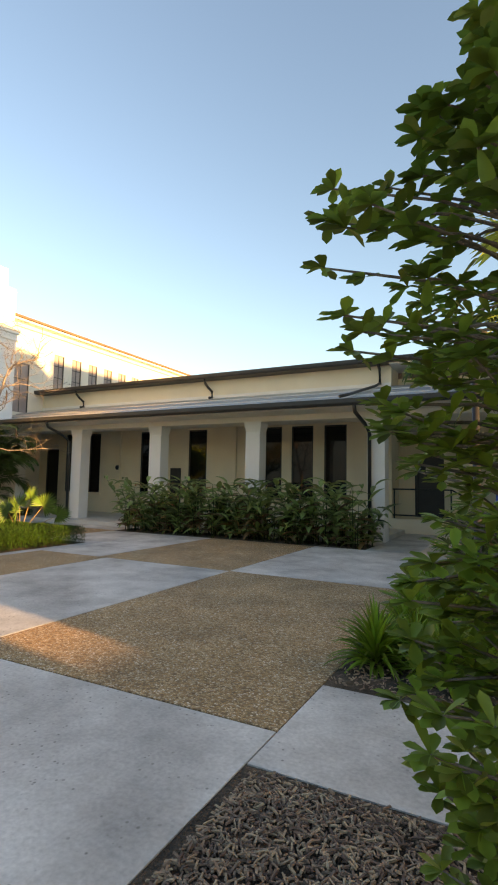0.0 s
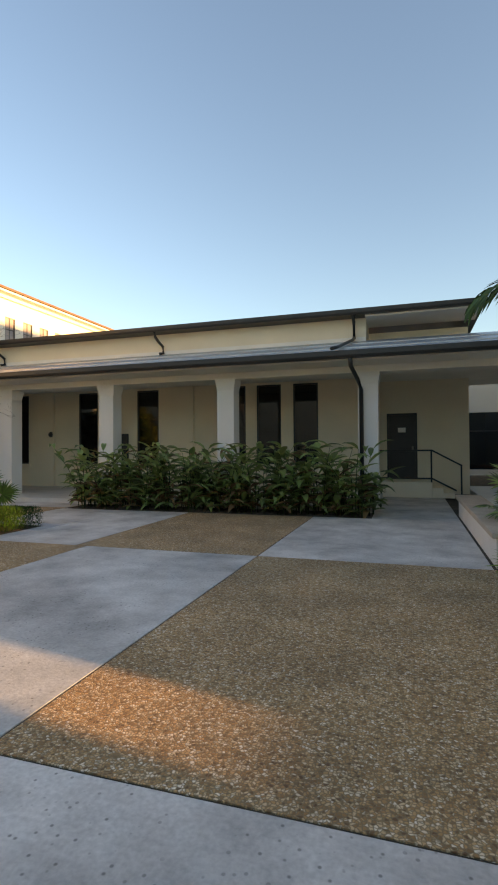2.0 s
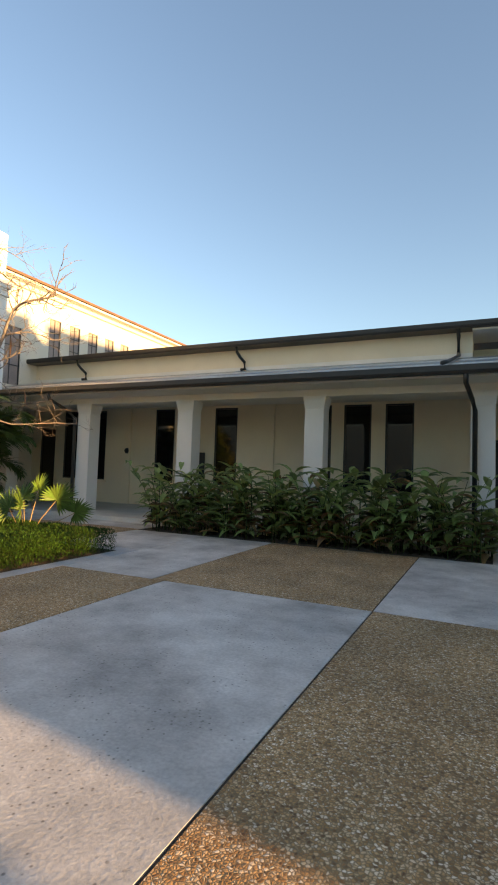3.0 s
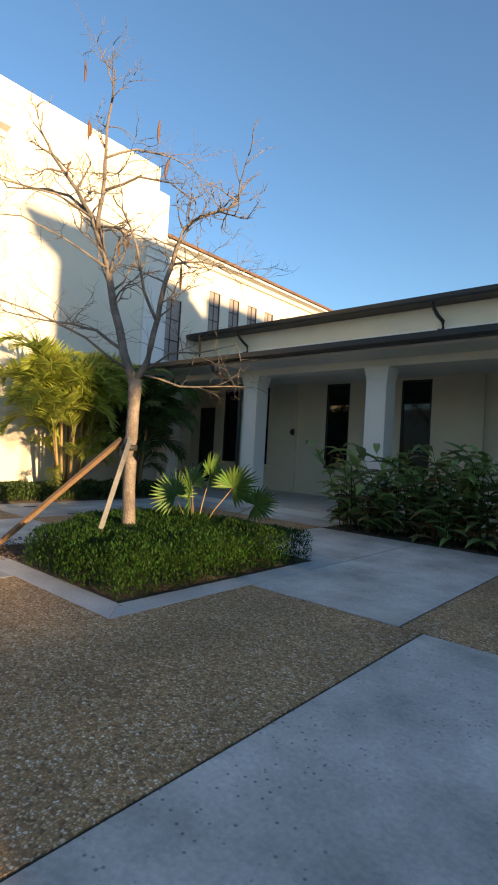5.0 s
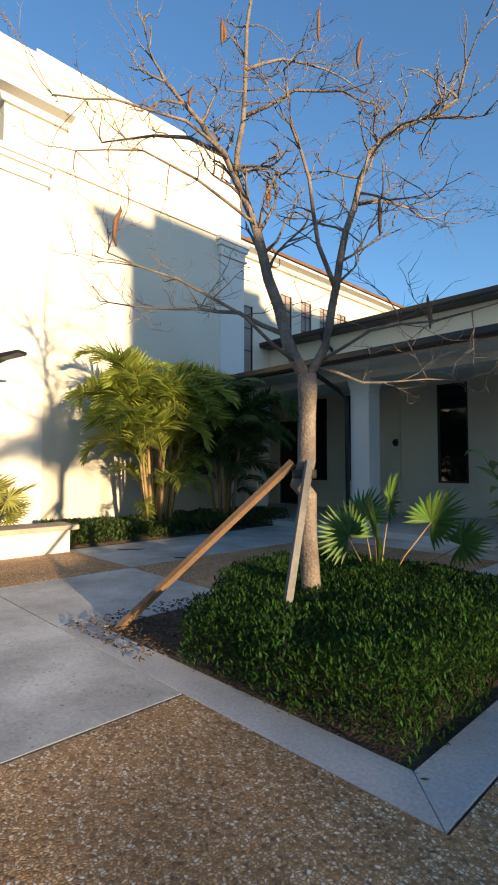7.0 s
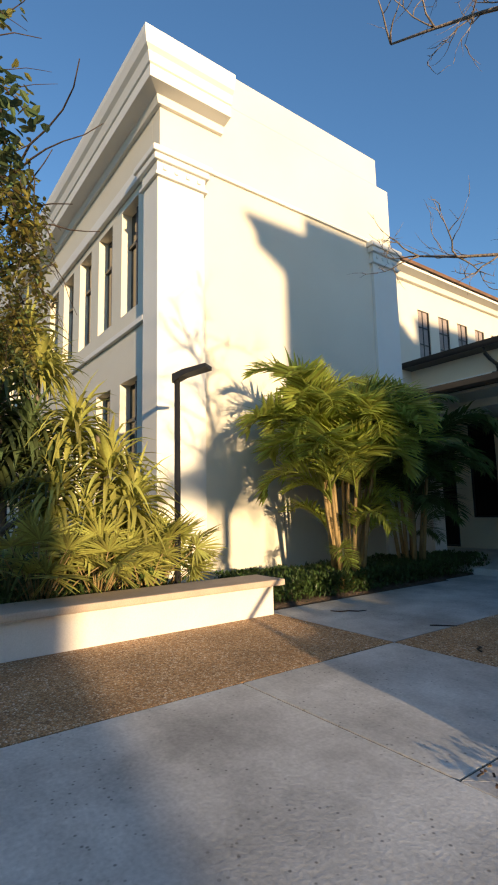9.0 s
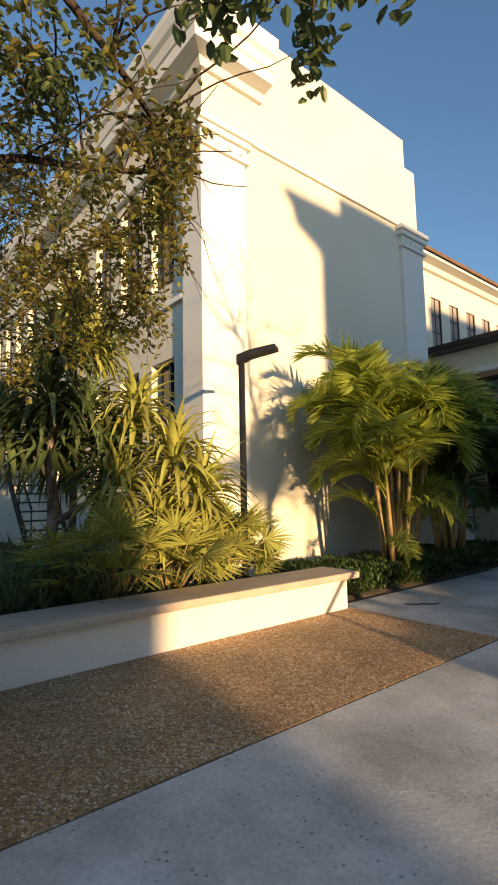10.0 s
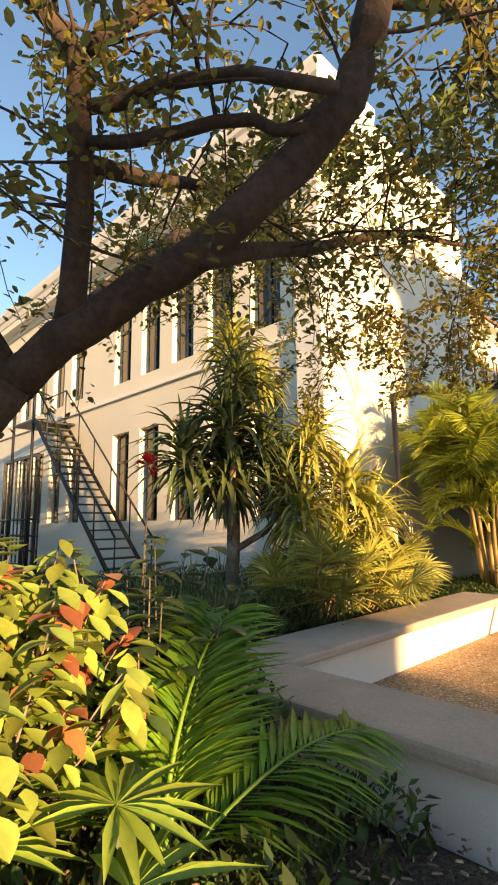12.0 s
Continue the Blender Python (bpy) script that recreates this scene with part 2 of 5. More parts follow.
def wall_with_holes(axis, at, thick, a0, a1, z0, z1, holes):
    """A wall along one axis with openings (a0, a1, z0, z1), one closed shell."""
    bm = bmesh.new()
    ac = sorted({a0, a1, *[h[0] for h in holes], *[h[1] for h in holes]})
    zc = sorted({z0, z1, *[h[2] for h in holes], *[h[3] for h in holes]})
    vert = {}

    def v(i, j):
        if (i, j) not in vert:
            vert[i, j] = bm.verts.new((ac[i], at, zc[j]) if axis == "x" else (at, ac[i], zc[j]))
        return vert[i, j]

    for i in range(len(ac) - 1):
        for j in range(len(zc) - 1):
            am, zm = (ac[i] + ac[i + 1]) / 2, (zc[j] + zc[j + 1]) / 2
            if not any(h[0] < am < h[1] and h[2] < zm < h[3] for h in holes):
                bm.faces.new((v(i, j), v(i + 1, j), v(i + 1, j + 1), v(i, j + 1)))
    r = bmesh.ops.extrude_face_region(bm, geom=bm.faces[:])
    push = Vector((0, thick, 0)) if axis == "x" else Vector((thick, 0, 0))
    bmesh.ops.translate(bm, verts=[g for g in r["geom"] if isinstance(g, bmesh.types.BMVert)], vec=push)
    bmesh.ops.recalc_face_normals(bm, faces=bm.faces[:])
    return bm


def sweep_profile(prof, p0, p1, out):
    """A moulding: a profile of (outward, up) pairs carried from p0 to p1."""
    bm = bmesh.new()
    rings = []
    for p in (p0, p1):
        rings.append([bm.verts.new((p[0] + out[0] * o, p[1] + out[1] * o, p[2] + u)) for o, u in prof])
    n = len(prof)
    for i in range(n):
        bm.faces.new((rings[0][i], rings[0][(i + 1) % n], rings[1][(i + 1) % n], rings[1][i]))
    bm.faces.new(rings[0]), bm.faces.new(rings[1][::-1])
    bmesh.ops.recalc_face_normals(bm, faces=bm.faces[:])
    return bm


class Soup:
    """Vertices and faces gathered for one mesh."""

    def __init__(self):
        self.v, self.f = [], []

    def tube(self, pts, radii, n=6):
        base = len(self.v)
        pts = [Vector(p) for p in pts]
        for i, p in enumerate(pts):
            d = (pts[min(i + 1, len(pts) - 1)] - pts[max(i - 1, 0)]).normalized()
            u = d.orthogonal().normalized() if abs(d.z) > 0.95 else d.cross(Vector((0, 0, 1))).normalized()
            w = d.cross(u)
            for k in range(n):
                a = 2 * math.pi * k / n
                self.v.append(p + radii[i] * (math.cos(a) * u + math.sin(a) * w))
        for i in range(len(pts) - 1):
            for k in range(n):
                a, b = base + i * n + k, base + i * n + (k + 1) % n
                self.f.append((a, b, b + n, a + n))
        self.f.append(tuple(base + k for k in range(n))[::-1])
        self.f.append(tuple(base + (len(pts) - 1) * n + k for k in range(n)))

    def blade(self, base, way, length, width, droop=0.5, seg=4, fold=0.15, side=None, wide=0.45):
        """A leaf: a folded strip that bends down along its length."""
        p, d = Vector(base), Vector(way).normalized()
        s = side.copy() if side else d.cross(Vector((0, 0, 1)))
        if s.length < 1e-3:
            s = Vector((1, 0, 0))
        s.normalize()
        start = len(self.v)
        step = length / seg
        for i in range(seg + 1):
            t = i / seg
            w = width * 0.5 * (math.sin(math.pi * min(1, (t * (1 - wide) / max(1e-6, wide) if t < wide else t - wide + (1 - wide)) / (2 * (1 - wide)))) if wide < 1 else 1)
            w = width * 0.5 * max(0.08 if i == 0 else 0.02, (t / wide) ** 0.7 if t < wide else ((1 - t) / (1 - wide)) ** 0.75)
            up = s.cross(d)
            self.v.extend((p - s * w + up * w * fold, p - up * w * fold, p + s * w + up * w * fold))
            p = p + d * step
            d = (d + Vector((0, 0, -droop / seg))).normalized()
        for i in range(seg):
            a = start + 3 * i
            self.f.extend(((a, a + 1, a + 4, a + 3), (a + 1, a + 2, a + 5, a + 4)))

    def done(self, name, mat, parent=None, label="", smooth=True):
        me = bpy.data.meshes.new(name)
        me.from_pydata([tuple(v) for v in self.v], [], self.f)
        me.materials.append(mat)
        if smooth:
            me.polygons.foreach_set("use_smooth", [True] * len(me.polygons))
        ob = new(name, me)
        if parent:
            ob.parent = parent
        if label:
            ob["label"] = label
        return ob


# ---- ground and paving ----
def ground_sheet():
    bm = bmesh.new()
    bmesh.ops.create_grid(bm, x_segments=60, y_segments=60, size=400)
    ob = finish("ground", bm, EARTH)
    ob.location.z = -0.06
    tagged(ob, "dark soil with dry mulch under the beds", "ground", kind="structure")


ground_sheet()
SLABS_C = [(-4.31, -1.385, -1.6, 2.945), (-4.31, -1.385, -6.2, -1.6), (-7.0, -4.32, -1.6, 2.945), (-7.0, -4.32, 2.955, 7.545), (-1.383, 3.4, 2.56, 3.75),
           (-4.315, -1.42, 7.555, 11.66), (-3.12, -1.42, 11.67, 16.45), (-8.76, -7.2, 7.555, 11.66), (-10.62, -8.77, 9.37, 11.66),
           (-13.925, -10.375, 1.2, 5.915), (-13.75, -10.375, -4.0, 1.19), (-13.925, -12.15, 5.925, 7.715), (-15.9, -13.935, 7.725, 11.8), (-16.0, -10.63, 11.81, 12.74)]
SLABS_A = [(-4.31, -1.385, 2.955, 7.545), (-7.19, -4.325, 7.555, 11.66), (-10.365, -7.01, 1.2, 5.9195), (-10.365, -7.01, -4.0, 1.19), (-8.76, -7.01, 5.912, 7.545),
           (-13.925, -12.15, 7.725, 11.8), (-12.14, -10.63, 9.37, 11.8), (-15.72, -13.935, 3.0, 7.715)]
pav = finish("pavement", box(-16.2, 3.3, -6.1, 12.7, -0.2, -0.008), EARTH)
tagged(pav, "chequered court paving of concrete and exposed aggregate", "pavement", kind="structure")
for slabs, mat, nm in ((SLABS_C, CONC, "concrete_slab"), (SLABS_A, AGG, "aggregate_slab")):
    for x0, x1, y0, y1 in slabs:
        part(nm, box(x0 + 0.004, x1 - 0.004, y0 + 0.004, y1 - 0.004, -0.09, 0.0, 0.0015), mat, pav)

# ---- tree bed kerb ----
kerb = thing("tree_bed_kerb", "flush grey concrete kerb round the square tree bed", "kerb", kind="structure")
KX0, KX1, KY0, KY1, KW = -12.14, -8.77, 5.92, 9.36, 0.27
for nm, q in (("kerb_stone", [(KX1, KY0), (KX1, KY1), (KX1 - KW, KY1 - KW), (KX1 - KW, KY0 + KW)]), ("kerb_stone", [(KX0, KY0), (KX1 - 0.006, KY0), (KX1 - KW - 0.006, KY0 + KW), (KX0 + KW, KY0 + KW)]),
              ("kerb_stone", [(KX0, KY1), (KX0, KY0 + 0.006), (KX0 + KW, KY0 + KW + 0.006), (KX0 + KW, KY1 - KW)]), ("kerb_stone", [(KX1 - 0.006, KY1), (KX0 + 0.006, KY1), (KX0 + KW + 0.006, KY1 - KW), (KX1 - KW - 0.006, KY1 - KW)])):
    b = bmesh.new()
    f = b.faces.new([b.verts.new((x, y, -0.09)) for x, y in q])
    r = bmesh.ops.extrude_face_region(b, geom=[f])
    for v in r["geom"]:
        if isinstance(v, bmesh.types.BMVert):
            v.co.z = 0.001
    bmesh.ops.recalc_face_normals(b, faces=b.faces[:])
    bmesh.ops.bevel(b, geom=b.edges[:], offset=0.002, segments=1, affect="EDGES")
    part(nm, b, KERB, kerb)

# ---- arcade building ----
arc = thing("arcade_building", "long cream stucco building with a columned arcade and dark gutters", "building")
WY, DY, FY, FZ = 16.85, 18.0, 13.45, 0.12
WIN = [(-19.55, -18.75, 0.14, 2.9), (-18.3, -17.55, 0.95, 3.53), (-16.85, -16.2, 0.95, 3.53), (-13.96, -13.15, 0.95, 3.53), (-11.54, -10.69, 0.95, 3.53),
       (-8.2, -7.5, 0.95, 3.53), (-7.12, -6.3, 0.95, 3.53), (-5.9, -5.1, 0.95, 3.53)]
part("wall", wall_with_holes("x", WY, 0.25, -24, -3.6, 0.0, 5.45, WIN), CREAM, arc)
part("return_wall", box(-3.85, -3.6, WY + 0.253, DY - 0.003, 0, 5.45), CREAM, arc)
part("door_wall", wall_with_holes("x", DY, 0.25, -3.85, -0.6, 0.0, 5.2, [(-3.06, -2.13, 0.46, 2.56)]), CREAM, arc)
part("end_wall", box(-0.85, -0.6, DY + 0.253, 26, 0, 5.2), CREAM, arc)
part("arcade_floor", box(-24, -3.13, 12.75, WY - 0.003, -0.1, FZ, 0.01), ARCFLOOR, arc)
part("arcade_floor", box(-0.55, 1.5, 12.75, 20, -0.1, FZ, 0.01), ARCFLOOR, arc)
part("beam", box(-24, 1.0, 13.47, 13.93, 3.28, 3.56, 0.01), SOFFIT, arc)
part("arcade_ceiling", box(-24, 1.0, 13.93, WY - 0.003, 3.6, 3.66), SOFFIT, arc)
part("arcade_ceiling", box(-3.59, 1.0, WY, 20, 3.6, 3.66), SOFFIT, arc)
part("fascia", box(-24, 1.0, 12.62, 13.469, 3.44, 3.5), SOFFIT, arc)
for x, top in ((0.3, 3.279), (-3.3, 3.279), (-6.95, 3.279), (-10.56, 3.279), (-14.1, 3.279), (-17.5, 3.279)):
    c = part("column", box(x - 0.235, x + 0.235, FY, FY + 0.44, 0.0, top - 0.3, 0.012), WHITE, arc)
    b = bmesh.new()
    for z, w in ((top - 0.3, 0.235), (top - 0.22, 0.245), (top - 0.1, 0.27), (top, 0.28)):
        [b.verts.new((x + sx * w, FY + 0.22 + sy * (w - 0.03), z)) for sx, sy in ((-1, -1), (1, -1), (1, 1), (-1, 1))]
    b.verts.ensure_lookup_table()
    for i in range(3):
        for k in range(4):
            b.faces.new((b.verts[4 * i + k], b.verts[4 * i + (k + 1) % 4], b.verts[4 * i + 4 + (k + 1) % 4], b.verts[4 * i + 4 + k]))
    b.faces.new([b.verts[12 + k] for k in range(4)])
    part("capital", b, WHITE, c)
for x in (-20.4, -15.35, -9.7):
    part("pilaster", box(x - 0.36, x + 0.36, WY - 0.1, WY - 0.002, FZ, 3.598), CREAM, arc)
for i, (x0, x1, z0, z1) in enumerate(WIN):
    w = part("window", box(x0, x1, WY + 0.10, WY + 0.16, z0, z1), FRAME, arc)
    for q in ((x0, x0 + 0.05, z0, z1), (x1 - 0.05, x1, z0, z1), (x0 + 0.05, x1 - 0.05, z0, z0 + 0.05), (x0 + 0.05, x1 - 0.05, z1 - 0.05, z1)):
        part("window_frame", box(q[0], q[1], WY + 0.03, WY + 0.098, q[2], q[3]), FRAME, w)
    part("pane", box(x0 + 0.05, x1 - 0.05, WY + 0.07, WY + 0.097, z0 + 0.05, z1 - 0.05), GLASS, w)
    if z0 > 0.5:
        part("window_sill", box(x0 - 0.1, x1 + 0.1, WY - 0.06, WY - 0.002, z0 - 0.1, z0 - 0.01, 0.008), CREAM, w)
# lean-to roof over the arcade
porch = part("arcade_roof", box(-24, 1.0, 16.0, 16.845, 4.40, 4.47), ROOFMETAL, arc)
for k in range(3):                # lapped courses from eave to wall
    ya, yb = 12.5 + 1.45 * k, 12.5 + 1.45 * (k + 1) - 0.004
    za, zb = 3.58 + 0.39 * k + 0.03, 3.58 + 0.39 * (k + 1)
    q = bmesh.new()
    v8 = [q.verts.new((xx, yy, zz + dz)) for xx in (-24, 1.0) for yy, zz in ((ya, za), (yb, zb)) for dz in (-0.06, 0)]
    for f in ((0, 1, 3, 2), (4, 6, 7, 5), (1, 5, 7, 3), (0, 2, 6, 4), (0, 4, 5, 1), (2, 3, 7, 6)):
        q.faces.new([v8[i] for i in f])
    bmesh.ops.recalc_face_normals(q, faces=q.faces[:])
    part("roof_course", q, ROOFMETAL, porch)
part("arcade_roof", box(-3.59, 1.0, 16.85, 17.98, 4.68, 4.75), ROOFMETAL, arc)
part("flashing", box(-24, -3.6, WY - 0.03, WY - 0.002, 4.74, 4.86), SOFFIT, arc)
GUT = [(0, 0), (0.11, 0.0), (0.14, 0.06), (0.14, 0.17), (0.12, 0.17), (0.12, 0.07), (0.10, 0.02), (0, 0.02)]
part("gutter", sweep_profile(GUT, (-24, 12.498, 3.46), (1.0, 12.498, 3.46), (0, -1)), GUTTER, arc)
part("upper_roof", box(-24, -0.3, 16.45, 22, 5.452, 5.52, 0.01), GUTTER, arc)
part("upper_soffit", box(-3.6, -0.4, 16.48, 17.99, 5.40, 5.45), SOFFIT, arc)
part("upper_gutter", sweep_profile(GUT, (-24, 16.448, 5.45), (-0.3, 16.448, 5.45), (0, -1)), GUTTER, arc)


def pipe(name, pts, r, mat, parent, n=8):
    s = Soup()
    s.tube(pts, [r] * len(pts), n)
    return s.done(name, mat, parent)


for x in (-17.4, -10.6, -3.95):
    pipe("upper_downspout", [(x, 16.40, 5.46), (x, 16.45, 5.3), (x + 0.05, 16.6, 5.15), (x + 0.15, 16.74, 5.0), (x + 0.15, 16.76, 4.78), (x + 0.1, 16.6, 4.74)] if x < -5 else
         [(x, 16.40, 5.46), (x, 16.70, 5.3), (x, 16.76, 4.8)], 0.05, GUTTER, arc)
pipe("roof_leader", [(-3.95, 16.7, 4.83), (-3.9, 16.0, 4.62), (-4.0, 13.4, 3.92), (-4.05, 12.7, 3.75)], 0.045, GUTTER, arc)
for x in (-3.5, -14.42):
    pipe("downspout", [(x - 0.1, 12.42, 3.46), (x - 0.1, 12.5, 3.3), (x, 13.1, 3.05), (x + 0.05, 13.36, 2.85), (x + 0.05, 13.39, 0.13)], 0.05, GUTTER, arc)
# door on its platform
plat = part("platform", box(-3.59, -1.75, 16.46, 17.997, 0, 0.45, 0.01), CREAM, arc)
for i in range(2):
    part("step", box(-1.747 + 0.3 * i, -1.45 + 0.3 * i, 16.46, 17.997, 0, 0.3 - 0.15 * i, 0.008), CREAM, arc)
door = part("door", box(-3.06, -2.13, DY + 0.06, DY + 0.11, 0.46, 2.56), BLACK, arc, "black steel door with a paper notice")
for q in ((-3.06, -3.0, 0.46, 2.56), (-2.19, -2.13, 0.46, 2.56), (-3.0, -2.19, 2.5, 2.56)):
    part("door_frame", box(q[0], q[1], DY - 0.02, DY + 0.058, q[2], q[3]), BLACK, door)
part("notice", box(-2.72, -2.48, DY + 0.054, DY + 0.0585, 1.95, 2.1), PAPER, door, "white paper notice")
part("handle", box(-2.3, -2.24, DY + 0.01, DY + 0.058, 1.35, 1.5, 0.01), STAKEGREY, door)

# ---- pavilion (tall white building) ----
AX, AS, AN, AT = -18.1, 7.28, 13.64, 9.24
pav_a = thing("white_hall", "tall white stucco hall with deep cornice and corner pilasters", "building")
AWIN = []
for k in range(19):
    xw = -19.0 - 1.3 * k
    if k % 6 != 5:
        AWIN += [(xw - 0.8, xw, 5.1, 7.3), (xw - 0.8, xw, 1.5, 3.75)]
part("wall", box(AX - 0.3, AX, AS, AN, 0, AT), IVORY, pav_a)
part("south_wall", wall_with_holes("x", AS, 0.3, -44, AX - 0.303, 0, AT, AWIN), IVORY, pav_a)
part("north_wall", box(-24, AX - 0.303, AN - 0.3, AN, 0, AT), IVORY, pav_a)
part("parapet", box(AX - 0.3, AX, AS + 0.6, AN - 0.41, AT + 0.003, 9.95, 0.01), IVORY, pav_a)
part("flat_roof", box(-44, AX - 0.303, AS + 0.303, AN - 0.303, 9.19, 9.29), ROOFMETAL, pav_a)
for y0, y1 in ((AS - 0.08, AS + 0.85), (AN - 0.8, AN + 0.06)):
    p = part("pilaster", box(AX - 0.5, AX + 0.08, y0, y1, 0, 7.07, 0.01), WHITE, pav_a)
    part("capital", box(AX - 0.56, AX + 0.14, y0 - 0.06, y1 + 0.06, 7.07, 7.12, 0.005), WHITE, p)
    part("capital", box(AX - 0.52, AX + 0.10, y0 - 0.02, y1 + 0.02, 7.123, 7.34), WHITE, p)
    part("capital", box(AX - 0.62, AX + 0.16, y0 - 0.09, y1 + 0.09, 7.343, 7.46, 0.02), WHITE, p)
    part("capital", box(AX - 0.68, AX + 0.20, y0 - 0.13, y1 + 0.13, 7.463, 7.58, 0.02), WHITE, p)
    for k in range(4):
        yy = y0 + 0.12 + k * (y1 - y0 - 0.24) / 3
        part("rosette", box(AX + 0.10, AX + 0.13, yy - 0.035, yy + 0.035, 7.2, 7.27, 0.012), WHITE, p)
part("band", box(AX + 0.001, AX + 0.06, AS + 0.88, AN - 0.82, 7.58, 7.66, 0.01), WHITE, pav_a)
CORN = [(-0.02, 0), (0.07, 0), (0.12, 0.12), (0.36, 0.16), (0.36, 0.38), (0.39, 0.4), (0.43, 0.56), (0.49, 0.62), (0.53, 0.79), (0.53, 0.92), (-0.02, 0.92)]
CORN_WIDE = [(-0.02, 0), (0.06, 0), (0.1, 0.12), (0.62, 0.14), (0.62, 0.36), (0.66, 0.38), (0.70, 0.5), (0.80, 0.56), (0.86, 0.68), (0.86, 0.76), (-0.02, 0.76)]


def cornice(parent, x_face, y_corner, y_end, x_far, sx, mat, prof=CORN, z0=8.12):
    """A deep cornice on a corner: along the side to y_end and along the front to x_far."""
    b = bmesh.new()
    path = [(x_face, y_end, 0, 0), (x_face, y_corner, 1, 1), (x_far, y_corner, 0, 1)]
    rings = []
    for i, (px, py, _, _) in enumerate(path):
        ring = []
        for o, u in prof:
            dx, dy = ((sx * o, 0), (sx * o, -o), (0, -o))[i]
            ring.append(b.verts.new((px + dx, py + dy, z0 + u)))
        rings.append(ring)
    n = len(prof)
    for r0, r1 in zip(rings, rings[1:]):
        for i in range(n):
            b.faces.new((r0[i], r0[(i + 1) % n], r1[(i + 1) % n], r1[i]))
    b.faces.new(rings[0]), b.faces.new(rings[-1][::-1])
    bmesh.ops.recalc_face_normals(b, faces=b.faces[:])
    return part("cornice", b, mat, parent)


cornice(pav_a, AX + 0.003, AS - 0.003, AS + 1.3, -44, 1, WHITE, z0=8.49)
part("architrave", box(-44, AX - 0.7, AS - 0.10, AS - 0.003, 7.46, 7.72, 0.02), WHITE, pav_a)
part("string_course", box(-44, AX - 0.52, AS - 0.08, AS - 0.003, 4.66, 4.76, 0.01), WHITE, pav_a)
for x0, x1, z0, z1 in AWIN:
    w = part("window", box(x0, x1, AS + 0.22, AS + 0.26, z0, z1), FRAME, pav_a)
    part("pane", box(x0 + 0.05, x1 - 0.05, AS + 0.19, AS + 0.217, z0 + 0.05, z1 - 0.05), GLASS, w)
    part("mullion", box((x0 + x1) / 2 - 0.03, (x0 + x1) / 2 + 0.03, AS + 0.15, AS + 0.188, z0, z1), FRAME, w)
    part("transom", box(x0, x1, AS + 0.15, AS + 0.187, z1 - 0.75, z1 - 0.69), FRAME, w)

# ---- wing behind the hall ----
wing = thing("rear_wing", "white stucco wing with narrow shuttered windows and tiled eaves", "building")
WW = [(15.1, 16.0, 4.5, 6.8)] + [(17.4 + 1.14 * k, 18.02 + 1.14 * k, 5.9, 7.62) for k in range(12)]
part("wall", wall_with_holes("y", -20.3, 0.3, 13.2, 45, 0, 8.5, WW), IVORY, wing)
for y0, y1, z0, z1 in WW:
    w = part("window", box(-20.12, -20.06, y0, y1, z0, z1), SHUTTER, wing)
    part("window_frame", box(-20.059, -20.02, y0, y0 + 0.04, z0, z1), FRAME, w)
    part("window_frame", box(-20.059, -20.02, y1 - 0.04, y1, z0, z1), FRAME, w)
    for k in range(1, 3):
        part("muntin", box(-20.059, -20.035, y0 + 0.041, y1 - 0.041, z0 + k * (z1 - z0) / 3, z0 + k * (z1 - z0) / 3 + 0.03), FRAME, w)
    part("muntin", box(-20.0585, -20.04, (y0 + y1) / 2 - 0.015, (y0 + y1) / 2 + 0.015, z0, z1), FRAME, w)
part("eave", sweep_profile([(0, 0), (0.12, 0), (0.2, 0.12), (0.5, 0.16), (0.5, 0.24), (0, 0.30)], (-19.997, 13.2, 8.42), (-19.997, 45, 8.42), (1, 0)), WHITE, wing)
b = bmesh.new()
vs = [b.verts.new(p) for p in ((-19.4, 13.2, 8.67), (-19.4, 45, 8.67), (-25, 45, 10.6), (-25, 13.2, 10.6), (-19.4, 13.2, 8.77), (-19.4, 45, 8.77), (-25, 45, 10.7), (-25, 13.2, 10.7))]
for f in ((3, 2, 1, 0), (4, 5, 6, 7), (0, 1, 5, 4), (2, 3, 7, 6), (1, 2, 6, 5), (3, 0, 4, 7)):
    b.faces.new([vs[i] for i in f])
part("roof", b, ROOFTILE, wing)

# ---- hall on the other side of the court ----
BX, BS, BN = 0.76, 6.92, 13.2
hall_b = thing("east_hall", "tall ivory hall with a projecting cornice and pilaster", "building")
part("wall", box(BX, BX + 0.3, BS, BN, 0, 8.95), IVORY, hall_b)
part("south_wall", box(BX + 0.303, 20, BS, BS + 0.3, 0, 8.95), IVORY, hall_b)
part("north_wall", box(BX + 0.303, 20, BN - 0.3, BN, 0, 8.95), IVORY, hall_b)
part("parapet", box(BX, BX + 0.3, BS + 0.6, BN - 0.35, 8.953, 9.5, 0.01), IVORY, hall_b)
part("pilaster", box(BX - 0.08, BX + 0.5, BN - 0.8, BN + 0.06, 0, 6.95, 0.01), WHITE, hall_b)
part("capital", box(BX - 0.22, BX + 0.5, BN - 0.9, BN + 0.18, 7.0, 7.4, 0.04), WHITE, hall_b)
cornice(hall_b, BX - 0.003, BS - 0.003, BN, 20, -1, IVORY, CORN_WIDE, 8.25)

